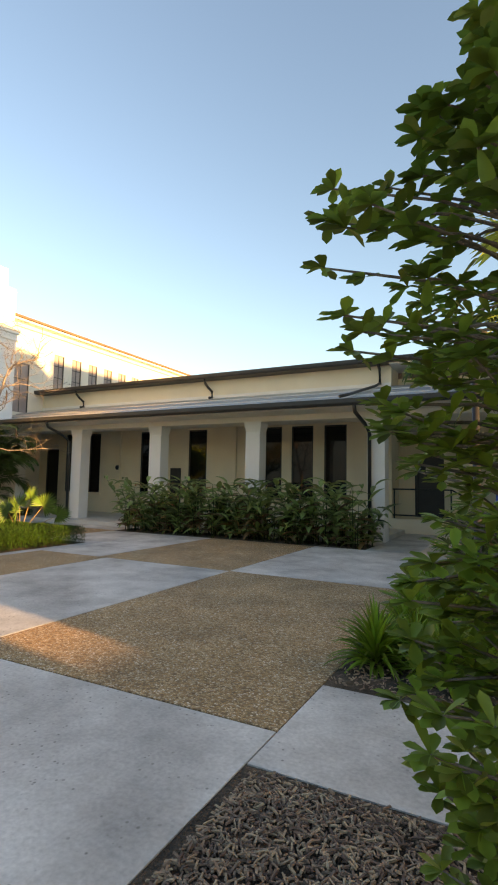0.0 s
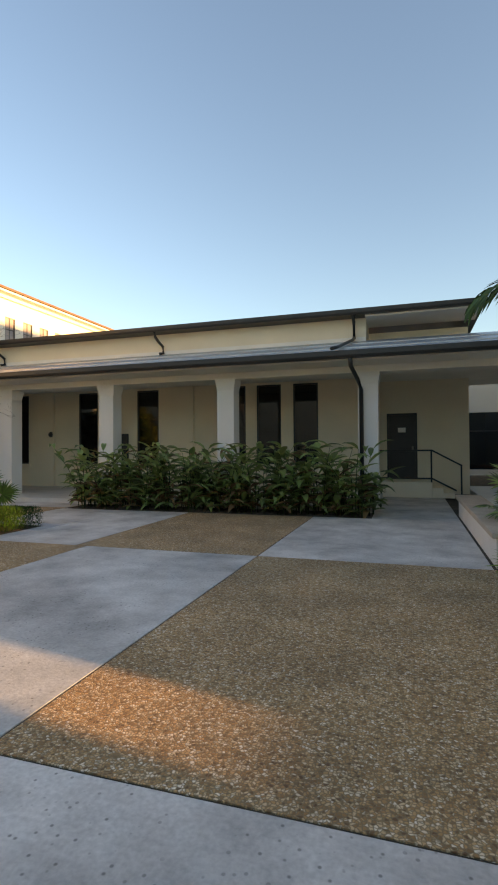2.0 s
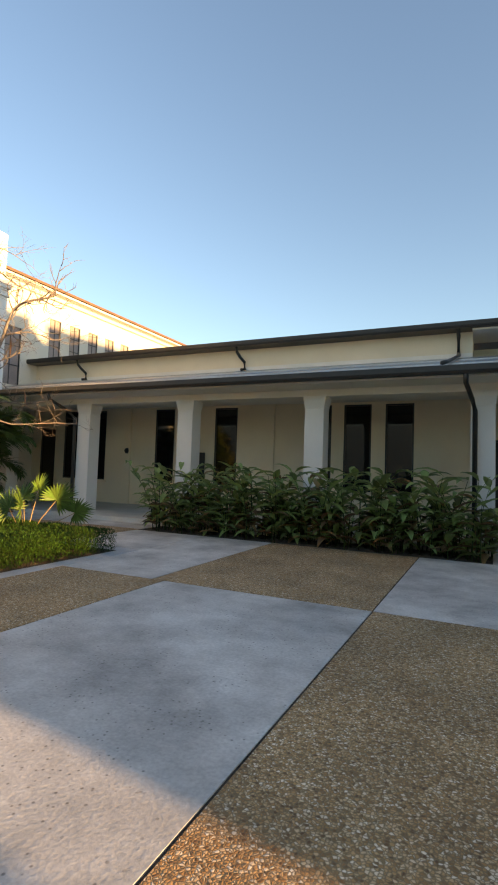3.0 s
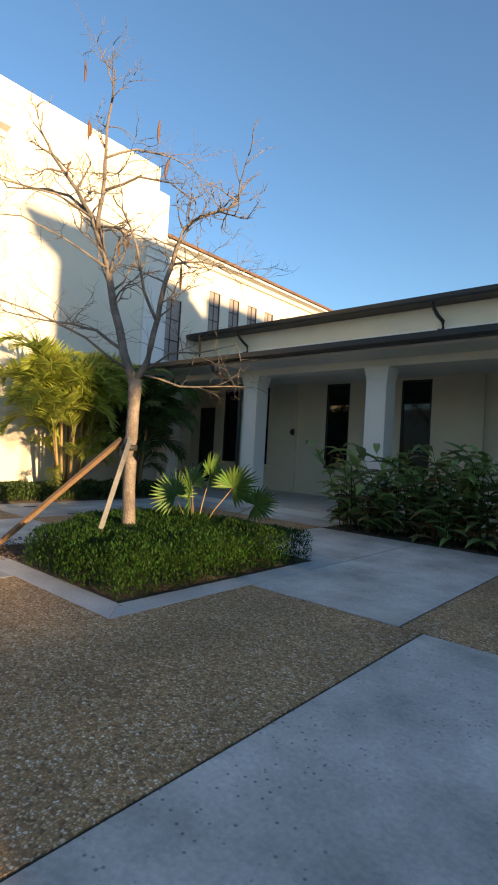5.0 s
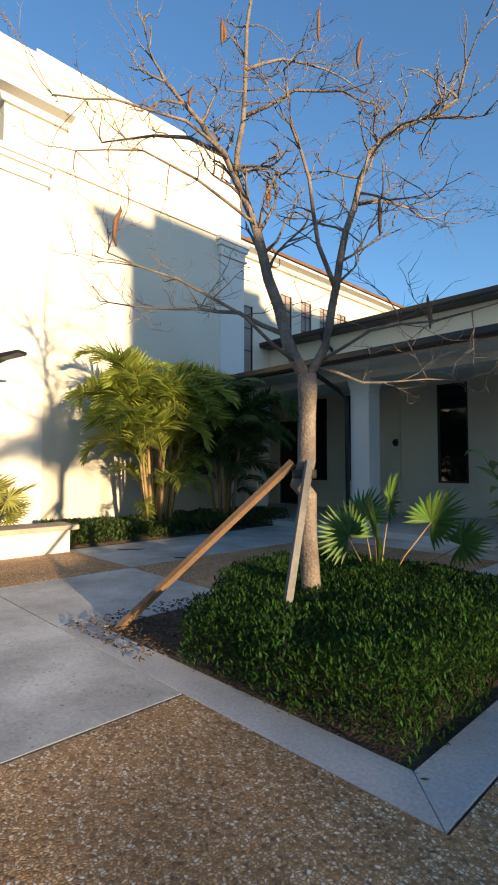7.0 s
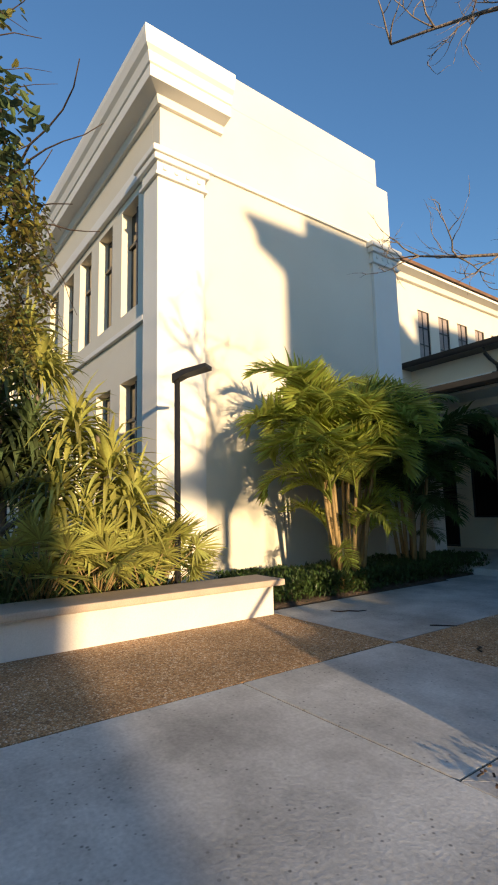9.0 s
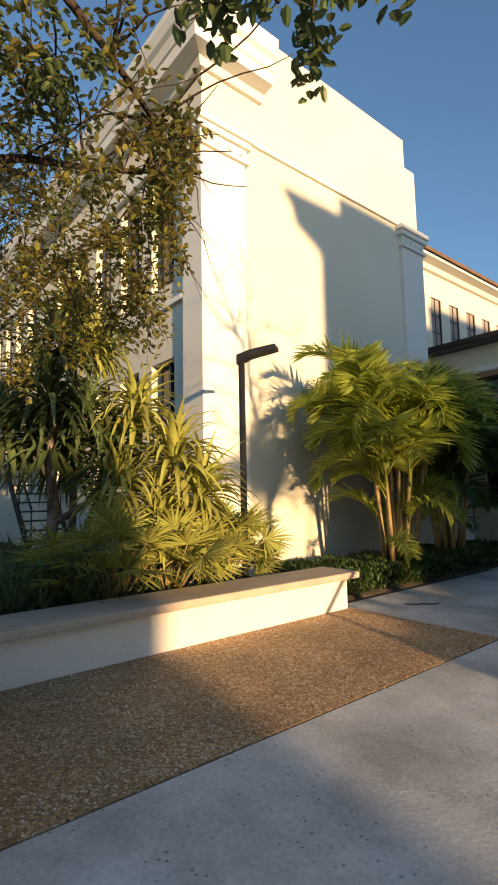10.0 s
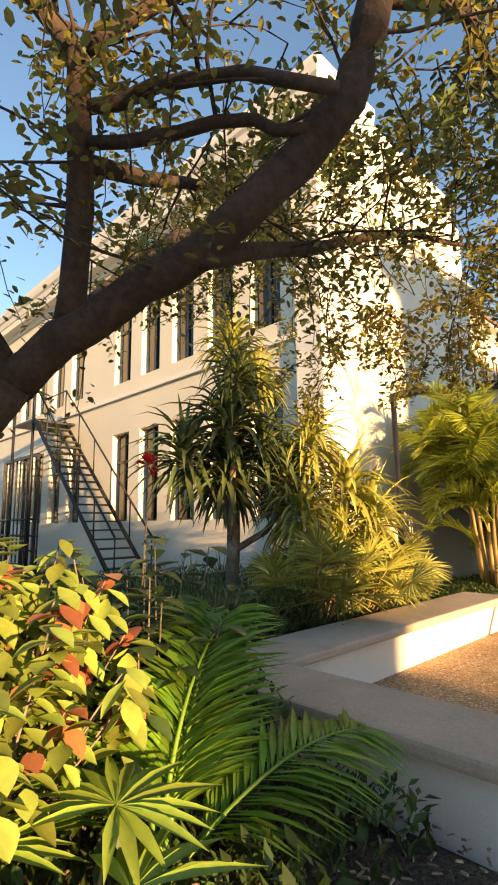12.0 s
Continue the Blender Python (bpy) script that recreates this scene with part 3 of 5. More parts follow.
# ---- buildings beyond the arcade's end ----
far_b = thing("rear_block", "cream rear block with dark windows behind the arcade", "building")
part("wall", wall_with_holes("x", 30, 0.3, -4, 9, 0, 6.0, [(-2.0, 8.5, 0.3, 3.3)]), IVORY, far_b)
for k in range(5):
    w = part("window", box(-2.0 + 2.1 * k + 0.061, 0.1 + 2.1 * k - 0.061, 30.1, 30.2, 0.3, 3.3), GLASS, far_b)
    part("window_frame", box(-2.0 + 2.1 * k - 0.06 * (k > 0), -2.0 + 2.1 * k + 0.06, 30.0, 30.25, 0.3, 3.3), WHITE, w)
    part("transom", box(-2.0 + 2.1 * k + 0.062, 0.1 + 2.1 * k - 0.062, 30.06, 30.099, 2.3, 2.36), FRAME, w)
part("coping", box(-4, 9, 29.9, 30.3, 6.003, 6.15), GUTTER, far_b)
far_c = thing("gabled_block", "ivory block with a dark sloping eave", "building")
# wall and eave stretched south only to keep sun off the door wall
part("wall", wall_with_holes("y", 3.6, 0.3, 13.25, 30, 0, 9.5, [(20.5, 21.3, 5, 7), (23, 23.8, 5, 7)]), IVORY, far_c)
part("eave", box(3.2, 3.9, 13.25, 30, 9.503, 9.7), GUTTER, far_c)
for y0 in (20.5, 23):
    part("window", box(3.75, 3.8, y0, y0 + 0.8, 5, 7), GLASS, far_c)

# ---- seat walls ----
def seat_wall(name, body, cap, label):
    t = thing(name, label, "low wall")
    part("wall_body", box(*body, -0.08, 0.352, 0.01), SEAT, t)
    part("cap", box(*cap, 0.355, 0.435, 0.022), WALLCAP, t)
    return t


W1 = seat_wall("seat_wall", (-16.1, -15.72, 3.313, 7.68), (-16.2, -15.6, 3.393, 7.78), "low white stucco seat wall with tan stone cap")
W2 = seat_wall("seat_wall", (-16.1, -13.97, 2.9, 3.31), (-16.2, -13.87, 2.81, 3.39), "low white stucco seat wall end with tan stone cap")
# unseen, added to keep low sun off the nearest paving
W4_SHADE = seat_wall("seat_wall", (1.3, 1.68, 1.3, 4.4), (1.2, 1.78, 1.2, 4.5), "low white stucco seat wall with tan stone cap")
W3 = seat_wall("seat_wall", (-1.38, -1.0, 7.66, 12.6), (-1.44, -0.94, 7.58, 12.7), "low white stucco wall with grey cap beside the bed")

# ---- lamp posts ----
def lamp_post(x, y, h, aim):
    t = thing("lamp_post", "slim black steel lamp post with flat head", "lamp post", at=(x, y, 0))
    s = Soup()
    s.tube([(0, 0, -0.05), (0, 0, 0.25), (0, 0, 0.26), (0, 0, h)], [0.065, 0.065, 0.044, 0.04], 10)
    s.done("pole", BLACK, t)
    d = Vector((math.cos(aim), math.sin(aim), 0))
    b = bmesh.new()
    for k, (o, w, z0, z1) in enumerate(((-0.05, 0.06, h - 0.1, h + 0.02), (0.12, 0.09, h - 0.02, h + 0.06), (0.46, 0.11, h + 0.05, h + 0.10))):
        n = Vector((-d.y, d.x, 0))
        [b.verts.new(d * o + n * s2 * w + Vector((0, 0, z))) for s2, z in ((-1, z0), (1, z0), (1, z1), (-1, z1))]
    b.verts.ensure_lookup_table()
    for i in range(2):
        for k in range(4):
            b.faces.new((b.verts[4 * i + k], b.verts[4 * i + (k + 1) % 4], b.verts[4 * i + 4 + (k + 1) % 4], b.verts[4 * i + 4 + k]))
    b.faces.new([b.verts[k] for k in range(4)]), b.faces.new([b.verts[8 + k] for k in range(4)])
    bmesh.ops.recalc_face_normals(b, faces=b.faces[:])
    part("lamp_head", b, BLACK, t)
    return t


lamp_post(-16.53, 6.77, 3.1, 0.6)
lamp_post(-0.5, 6.6, 3.3, 1.5)

# ---- unseen plain walls closing the court, added to shape sun and reflections ----
for nm, q in (("wall_north_east", (6.0, 6.3, 2.18, 6.55, -0.1, 1.6)), ("wall_low", (6.0, 6.3, 1.503, 2.177, -0.1, 0.97)), ("wall_south_east", (6.0, 6.3, -0.297, 1.5, -0.1, 4.2)), ("wall_south", (-45, 5.5, -14.3, -14, -0.1, 6.0))):
    tagged(finish(nm, box(*q), CREAM), "unseen plain cream stucco wall added to shape the light", "wall", kind="structure")


# unseen, shades the oak bough; the opening lets low sun reach the croton
tagged(finish("sun_block_east", wall_with_holes("y", 6.0, 0.3, -4.2, -0.3, -0.1, 5.25, [(-3.2, -1.5, -0.09, 3.6)]), CREAM), "unseen plain cream stucco wall with an opening, added to shape the light", "wall", kind="structure")


# ---- plants: shapes ----
def rnd(a, b):
    return random.uniform(a, b)


def bed(name, x0, x1, y0, y1, z, seed, rough=0.03, mat=None, label="dark mulched planting bed"):
    random.seed(seed)
    b = bmesh.new()
    nx, ny = max(2, int((x1 - x0) / 0.12)), max(2, int((y1 - y0) / 0.12))
    grid = [[b.verts.new((x0 + (x1 - x0) * i / nx, y0 + (y1 - y0) * j / ny,
                          z - 0.1 if i in (0, nx) or j in (0, ny) else z + rough * noise.noise((i * 0.37, j * 0.37, seed)) + rough * rnd(-0.5, 0.5)))
             for j in range(ny + 1)] for i in range(nx + 1)]
    for i in range(nx):
        for j in range(ny):
            b.faces.new((grid[i][j], grid[i + 1][j], grid[i + 1][j + 1], grid[i][j + 1]))
    ob = finish(name, b, mat or EARTH, smooth=True)
    return tagged(ob, label, "bed", kind="structure")


def round_leaf(s, p, d, length, width, up):
    """A small oval leaf, folded along its middle."""
    side = d.cross(up)
    if side.length < 1e-3:
        side = Vector((1, 0, 0))
    side.normalize()
    n = side.cross(d) * width * 0.15
    i = len(s.v)
    a, b_, e = p + d * length * 0.3, p + d * length * 0.75, side * width * 0.5
    s.v.extend((p, a - e + n, b_ - e * 0.85 + n, p + d * length, b_ + e * 0.85 + n, a + e + n))
    s.f.extend(((i, i + 3, i + 2, i + 1), (i, i + 5, i + 4, i + 3)))


def small_leaf(s, p, d, length, width, up):
    """A small folded leaf of two triangles."""
    side = d.cross(up)
    if side.length < 1e-3:
        side = Vector((1, 0, 0))
    side.normalize()
    n = side.cross(d)
    i = len(s.v)
    m = p + d * length * 0.45
    s.v.extend((p, m - side * width * 0.5 + n * width * 0.15, p + d * length, m + side * width * 0.5 + n * width * 0.15))
    s.f.extend(((i, i + 3, i + 2), (i, i + 2, i + 1)))


def ball():
    while True:
        v = Vector((rnd(-1, 1), rnd(-1, 1), rnd(-1, 1)))
        if 0.05 < v.length < 1:
            return v


def frond_mesh(name, length, leaflet, pairs, arch, width, seed, mat, vee=0.5, stalk=0.18, lift=(-0.6, 0.4), sag=(0.5, 1.1)):
    """A feather palm frond along +x that arches over: rachis and paired leaflets in one mesh."""
    random.seed(seed)
    s = Soup()
    n = 12
    pts, d, p = [], Vector((math.cos(0.9), 0, math.sin(0.9))), Vector((0, 0, 0))
    for i in range(n + 1):
        pts.append(p.copy())
        p = p + d * length / n
        a = arch / n * (0.5 + 1.3 * i / n)
        d = (Euler((0, a, 0)).to_matrix() @ d).normalized()
    s.tube(pts, [0.016 * (1 - 0.85 * i / n) + 0.002 for i in range(n + 1)], 4)
    for k in range(pairs):
        t = stalk + (1 - stalk) * (k + rnd(0, 0.6)) / pairs
        f = min(t, 0.999) * n
        i = int(f)
        q = pts[i].lerp(pts[i + 1], f - i)
        along = (pts[i + 1] - pts[i]).normalized()
        ln = leaflet * (0.45 + 0.75 * math.sin(math.pi * min(1, 0.12 + 0.85 * t)))
        nrm = Vector((0, 1, 0)).cross(along)
        for sy in (-1, 1):
            w = (along * 0.75 + Vector((0, sy, 0)) * rnd(0.85, 1.05) - nrm * vee * rnd(*lift)).normalized()
            s.blade(q, w, ln * rnd(0.85, 1.1), width, droop=rnd(*sag), seg=3, fold=0.2, wide=0.3)
    ob = s.done(name, mat)
    me = ob.data
    bpy.data.objects.remove(ob)
    return me


def fan_mesh(name, radius, blades, mat, seed, spread=300, width=0.045, droop=0.35):
    """A fan palm leaf: folded segments round a hub at the origin, facing +x."""
    random.seed(seed)
    s = Soup()
    for k in range(blades):
        a = radians(-spread / 2 + spread * k / (blades - 1))
        w = Vector((math.cos(a), math.sin(a), rnd(-0.06, 0.10)))
        s.blade((0, 0, 0), w, radius * rnd(0.9, 1.05) * (0.72 + 0.28 * math.cos(a / 2)), width, droop=rnd(0.6, 1.4) * droop, seg=4, fold=0.35, wide=0.45)
    ob = s.done(name, mat)
    me = ob.data
    bpy.data.objects.remove(ob)
    return me


def rosette_mesh(name, count, length, width, mat, seed, droop=0.9, low=-0.4):
    random.seed(seed)
    s = Soup()
    for k in range(count):
        a = k * 2.399963 + rnd(-0.2, 0.2)
        el = low + (1.45 - low) * ((k + 0.5) / count) ** 0.8
        w = Vector((math.cos(a) * math.cos(el), math.sin(a) * math.cos(el), math.sin(el)))
        s.blade(w * 0.03 + Vector((0, 0, 0.1 * k / count)), w, length * rnd(0.75, 1.1), width * rnd(0.8, 1.2), droop=droop * rnd(0.5, 1.4), seg=5, fold=0.3, wide=0.3)
    ob = s.done(name, mat)
    me = ob.data
    bpy.data.objects.remove(ob)
    return me


def put(name, mesh, parent, m):
    ob = new(name, mesh)
    ob.parent = parent
    ob.matrix_basis = m
    return ob


def aim(p, yaw, pitch=0.0, roll=0.0, s=1.0):
    return Matrix.Translation(p) @ Euler((0, 0, yaw)).to_matrix().to_4x4() @ Euler((0, -pitch, 0)).to_matrix().to_4x4() @ Euler((roll, 0, 0)).to_matrix().to_4x4() @ Matrix.Scale(s, 4)


# ---- beds ----
bed("mulch_bed", -1.5, 3.4, -4.0, 2.55, -0.015, 1, 0.03, label="bed of shredded grey-brown wood mulch")
bed("planting_bed", -1.5, 1.18, 3.76, 7.64, 0.0, 2)
bed("planting_bed", -0.99, 1.0, 7.64, 12.7, 0.02, 3)
bed("planting_bed", -10.6, -3.14, 11.68, 12.74, 0.0, 4)
bed("tree_bed", -11.89, -9.02, 6.17, 9.11, -0.005, 5, 0.035, label="square tree bed of dark soil")
bed("palm_bed", -17.5, -15.92, 7.7, 13.6, 0.02, 6)
bed("planting_bed", -30.0, -16.11, 2.0, 7.0, 0.12, 7)
bed("planting_bed", -30.0, -13.8, -6.0, 2.88, 0.06, 8)


def scatter(name, n, x0, x1, y0, y1, z, seed, mat, size, label, keep=None):
    """Loose wood chips or litter: small tilted blocks, one joined mesh."""
    random.seed(seed)
    s = Soup()
    for _ in range(n):
        x, y = rnd(x0, x1), rnd(y0, y1)
        if keep and not keep(x, y):
            continue
        l, w, h = rnd(*size), rnd(0.004, 0.011), rnd(0.002, 0.005)
        m = Matrix.Translation((x, y, z + rnd(0.0, 0.02))) @ Euler((rnd(-0.4, 0.4), rnd(-0.4, 0.4), rnd(0, 6.28))).to_matrix().to_4x4()
        i = len(s.v)
        s.v.extend(m @ Vector((a * l / 2 * (1 if c < 0 else 0.8), b_ * w / 2, c * h)) for c in (-1, 1) for a, b_ in ((-1, -1), (1, -1), (1, 1), (-1, 1)))
        s.f.extend(((i + 4, i + 5, i + 6, i + 7), (i, i + 1, i + 5, i + 4), (i + 1, i + 2, i + 6, i + 5), (i + 2, i + 3, i + 7, i + 6), (i + 3, i, i + 4, i + 7)))
    return tagged(s.done(name, mat, smooth=False), label, "mulch", kind="stuff")


scatter("wood_chips", 26000, -1.32, 1.2, -0.4, 2.52, 0.0, 11, CHIPS, (0.015, 0.06), "shredded grey-brown wood chip mulch")
scatter("leaf_litter", 1500, -1.36, 0.9, 3.78, 5.0, 0.01, 12, CHIPS, (0.015, 0.05), "brown mulch along the fern bed")
scatter("leaf_litter", 700, -12.1, -10.9, 5.95, 7.2, 0.02, 13, DARKCHIPS, (0.015, 0.04), "dry litter on bare soil", keep=lambda x, y: x + 12.1 < 1.2 - 0.5 * (y - 5.95) or y > 6.15)
scatter("leaf_litter", 1200, -15.6, -13.8, -0.5, 2.85, 0.08, 14, CHIPS, (0.02, 0.05), "reddish brown mulch under the croton")


# ---- fallen twigs on the paving ----
def fallen_twig(x, y, yaw, length, seed):
    random.seed(seed)
    s = Soup()
    d = Vector((math.cos(yaw), math.sin(yaw), 0))
    n = Vector((-d.y, d.x, 0))
    s.tube([Vector((x, y, 0.009)) + d * length * q + n * rnd(-0.03, 0.03) for q in (0, 0.25, 0.5, 0.75, 1.0)], [0.006, 0.009, 0.008, 0.007, 0.004], 5)
    return tagged(s.done("fallen_twig", DARKBARK), "dark dry twig lying on the concrete paving", "twig", group="fallen twigs by the palm bed")


fallen_twig(-15.35, 8.3, 0.9, 0.45, 15)
fallen_twig(-14.1, 8.55, 0.7, 0.28, 16)
fallen_twig(-13.2, 8.0, 2.2, 0.2, 17)


def fallen_leaf(x, y, z, yaw, length, width):
    s = Soup()
    s.blade((x, y, z), (math.cos(yaw), math.sin(yaw), 0.35), length, width, droop=0.9, seg=6, fold=0.35, wide=0.5)
    return tagged(s.done("fallen_leaf", PALELEAF), "curled pale dead leaf lying on the soil", "leaf")


fallen_leaf(-14.33, 2.7, 0.06, 2.7, 0.26, 0.11)


# ---- low hedge in the tree bed ----
def leaf_mass(name, n, inside, leaf, mat, seed, label, category, stems=None, x=(0, 1), y=(0, 1), height=None, base=0.0):
    random.seed(seed)
    s = Soup()
    for _ in range(n):
        px, py = rnd(*x), rnd(*y)
        edge = inside(px, py)
        if edge <= 0:
            continue
        h = height(px, py)
        t = 1 - rnd(0, 1) ** 2.2
        if edge < 0.12 and rnd(0, 1) < 0.6:
            t = rnd(0.05, 1)
        p = Vector((px, py, base + h * t))
        d = Vector((rnd(-1, 1), rnd(-1, 1), rnd(-0.1, 1.5))).normalized()
        k = rnd(0.7, 1.3)
        small_leaf(s, p, d, leaf[0] * k, leaf[1] * k, Vector((rnd(-0.4, 0.4), rnd(-0.4, 0.4), 1)))
    return tagged(s.done(name, mat, smooth=False), label, category, kind="stuff")


def hedge_edge(px, py):
    e = min(px + 11.89, -9.02 - px, py - 6.16, 9.08 - py) + 0.06 * noise.noise((px * 4, py * 4, 0))
    cut = ((px + 12.05) * 0.8 + (py - 6.1) * 0.55) - 1.05 + 0.15 * noise.noise((px * 3, py * 3, 5))
    return min(e, cut)


leaf_mass("low_hedge", 80000, hedge_edge, (0.044, 0.013), LEAF_HEDGE, 21, "low clipped dark green hedge filling the tree bed", "hedge",
          x=(-11.9, -8.95), y=(6.1, 9.15), height=lambda a, b_: max(0.7, min(1, 0.7 + hedge_edge(a, b_) * 5)) * (0.37 + 0.05 * noise.noise((a * 2.5, b_ * 2.5, 1))))
leaf_mass("ground_cover", 26000, lambda a, b_: min(a + 17.45, -16.02 - a, b_ - 7.85, 13.4 - b_) + 0.08 * noise.noise((a * 4, b_ * 4, 3)), (0.07, 0.03), LEAF_COVER, 22,
          "dark green ground cover under the palms", "ground cover", x=(-17.5, -16.0), y=(7.8, 13.5), height=lambda a, b_: 0.30 + 0.1 * noise.noise((a * 2, b_ * 2, 4)))
leaf_mass("ground_cover", 15000, lambda a, b_: min(a + 26, -16.22 - a, b_ - 2.2, 6.9 - b_), (0.09, 0.03), LEAF_COVER, 23,
          "dark green ground cover behind the seat wall", "ground cover", x=(-21.5, -16.2), y=(2.2, 7), height=lambda a, b_: 0.5 + 0.45 * noise.noise((a * 1.3, b_ * 1.3, 4)))
leaf_mass("ground_cover", 20000, lambda a, b_: min(a + 19, -14.2 - a, b_ + 1.0, 2.75 - b_), (0.08, 0.035), LEAF_COVER, 24,
          "dark low ground cover in the corner bed", "ground cover", x=(-19, -14.2), y=(-1.0, 2.8), height=lambda a, b_: 0.3 + 0.45 * min(1, max(0, -14.6 - a)) + 0.15 * noise.noise((a * 2, b_ * 2, 6)))


# ---- ginger hedge along the arcade ----
def ginger(name, seed, at, yaw, label):
    random.seed(seed)
    t = thing(name, label, "shrub", group="ginger hedge along the arcade", at=at)
    st, lf, dry = Soup(), Soup(), Soup()
    for k in range(21):
        a, r = rnd(0, 6.28), 0.46 * math.sqrt(rnd(0, 1))
        p = Vector((r * 1.15 * math.cos(a), r * math.sin(a), 0))
        lean = Vector((math.cos(a), math.sin(a), 0)) * rnd(0.05, 0.4) + Vector((rnd(-0.1, 0.1), rnd(-0.1, 0.1), 0))
        h = rnd(0.6, 1.5)
        pts = [p + lean * (h * q) ** 2 * 0.9 + Vector((0, 0, h * q)) for q in (0, 0.33, 0.66, 1.0)]
        st.tube(pts, [0.011, 0.010, 0.008, 0.004], 4)
        n = 9
        for j in range(n):
            q = 0.10 + 0.90 * j / (n - 1)
            c = pts[0].lerp(pts[1], q * 3) if q < 0.333 else (pts[1].lerp(pts[2], q * 3 - 1) if q < 0.667 else pts[2].lerp(pts[3], q * 3 - 2))
            b_ = a + (1.3 if j % 2 else -1.3) + rnd(-0.9, 0.9)
            w = Vector((math.cos(b_), math.sin(b_), rnd(0.25, 1.1)))
            (dry if rnd(0, 1) < (0.36 if q < 0.55 else 0.10) else lf).blade(c, w, rnd(0.36, 0.62), rnd(0.13, 0.20), droop=rnd(0.6, 1.8), seg=4, fold=0.25, wide=0.4)
    tagged(st.done("stemwork", LEAF_COVER, t), kind="stuff")
    tagged(lf.done("foliage", LEAF_GINGER, t), kind="stuff")
    tagged(dry.done("dry_foliage", LEAF_DRY, t, "brown withered leaves"), kind="stuff")
    t.rotation_euler.z = yaw
    return t


GINGER = [ginger("ginger_shrub", 31 + i, (-10.1 + 0.78 * i, 12.22, 0.0), rnd(0, 6.28), "green ginger shrub with brown withered leaves") for i in range(4)]
random.seed(35)
for i in range(4, 10):
    copy_thing(GINGER[i % 4], pose(-10.1 + 0.73 * i, 12.2 + rnd(-0.1, 0.1), 0, 0, 0, rnd(0, 360)))

# ---- bare staked tree ----
def bare_tree():
    random.seed(41)
    t = thing("bare_tree", "leafless young tree with hanging brown seed pods, staked", "tree", at=(-10.55, 7.31, 0))
    R, Dp = Vector((0.735, 0.678, 0)), Vector((-0.678, 0.735, 0))
    F = Vector((0, 0, 2.08))

    def P(u, v, w=0.0):
        return F + R * u + Vector((0, 0, v)) + Dp * w

    tr = Soup()
    tr.tube([(0.02, 0.03, -0.05), (0.02, 0.02, 0.3), (0.0, 0, 0.8), (0.0, 0, 1.12), (-0.05, -0.04, 1.2), (-0.01, 0, 1.4), (0.0, 0, 1.8), (0, 0, 2.0), (0, 0, 2.12)],
            [0.10, 0.082, 0.074, 0.074, 0.085, 0.074, 0.07, 0.082, 0.078], 12)
    tr.done("trunk", BARK, t)
    limbs = [([P(0, 0), P(-0.17, 0.35, 0.05), P(-0.33, 0.9, 0.1), P(-0.42, 1.3, 0.12), P(-0.62, 1.85, 0.2), P(-0.72, 2.1, 0.25), P(-0.95, 2.45, 0.3), P(-1.3, 2.9, 0.35)], 0.06),
             ([P(-0.62, 1.85, 0.2), P(-0.55, 2.3, 0.1), P(-0.52, 2.8, 0.0), P(-0.46, 3.3, -0.1), P(-0.44, 3.7, -0.1)], 0.028),
             ([P(-0.72, 2.1, 0.25), P(-1.1, 2.45, 0.5), P(-1.5, 2.62, 0.7), P(-2.1, 2.7, 0.9)], 0.026),
             ([P(-0.70, 2.05, 0.2), P(-1.0, 2.12, -0.2), P(-1.5, 2.1, -0.5), P(-1.9, 2.0, -0.7)], 0.017),
             ([P(0, 0), P(0.14, 0.25, -0.05), P(0.2, 0.6, -0.08), P(0.26, 0.95, -0.1), P(0.38, 1.4, -0.15), P(0.5, 1.8, -0.2), P(0.66, 1.95, -0.2), P(0.9, 2.0, -0.3), P(1.12, 2.08, -0.4)], 0.042),
             ([P(0.22, 0.75, -0.08), P(0.08, 1.05, -0.2), P(0.0, 1.5, -0.35), P(-0.15, 1.85, -0.5), P(-0.2, 2.2, -0.6)], 0.022),
             ([P(-0.2, 0.4, 0.05), P(-0.6, 0.68, 0.35), P(-1.0, 0.8, 0.6), P(-1.5, 0.88, 0.8), P(-2.0, 0.98, 0.9)], 0.024),
             ([P(-0.1, 0.15, 0.0), P(-0.5, 0.42, -0.4), P(-0.95, 0.6, -0.7), P(-1.4, 0.72, -0.9)], 0.018),
             ([P(0.08, 0.1), P(0.5, 0.02, 0.3), P(0.9, 0.08, 0.6), P(1.5, 0.12, 0.8)], 0.016),
             ([P(0.1, 0.15), P(0.45, 0.3, -0.4), P(0.8, 0.25, -0.8), P(1.2, 0.3, -1.1)], 0.015),
             ([P(-0.55, 2.35, 0.1), P(-0.1, 2.5, 0.0), P(0.3, 2.4, -0.1), P(0.55, 2.2, -0.2)], 0.018),
             ([P(-0.52, 2.7, 0.0), P(-0.2, 2.95, 0.2), P(0.2, 3.0, 0.4), P(0.55, 2.85, 0.5)], 0.016),
             ([P(0.38, 1.4, -0.15), P(0.7, 1.55, 0.1), P(1.05, 1.5, 0.3), P(1.3, 1.6, 0.4)], 0.014),
             ([P(0.42, 1.5, -0.15), P(0.6, 1.3, -0.4), P(0.85, 1.2, -0.6)], 0.012),
             ([P(-0.45, 1.4, 0.12), P(-0.9, 1.62, -0.2), P(-1.3, 1.75, -0.4), P(-1.8, 1.7, -0.5)], 0.015)]
    br, tips = Soup(), []

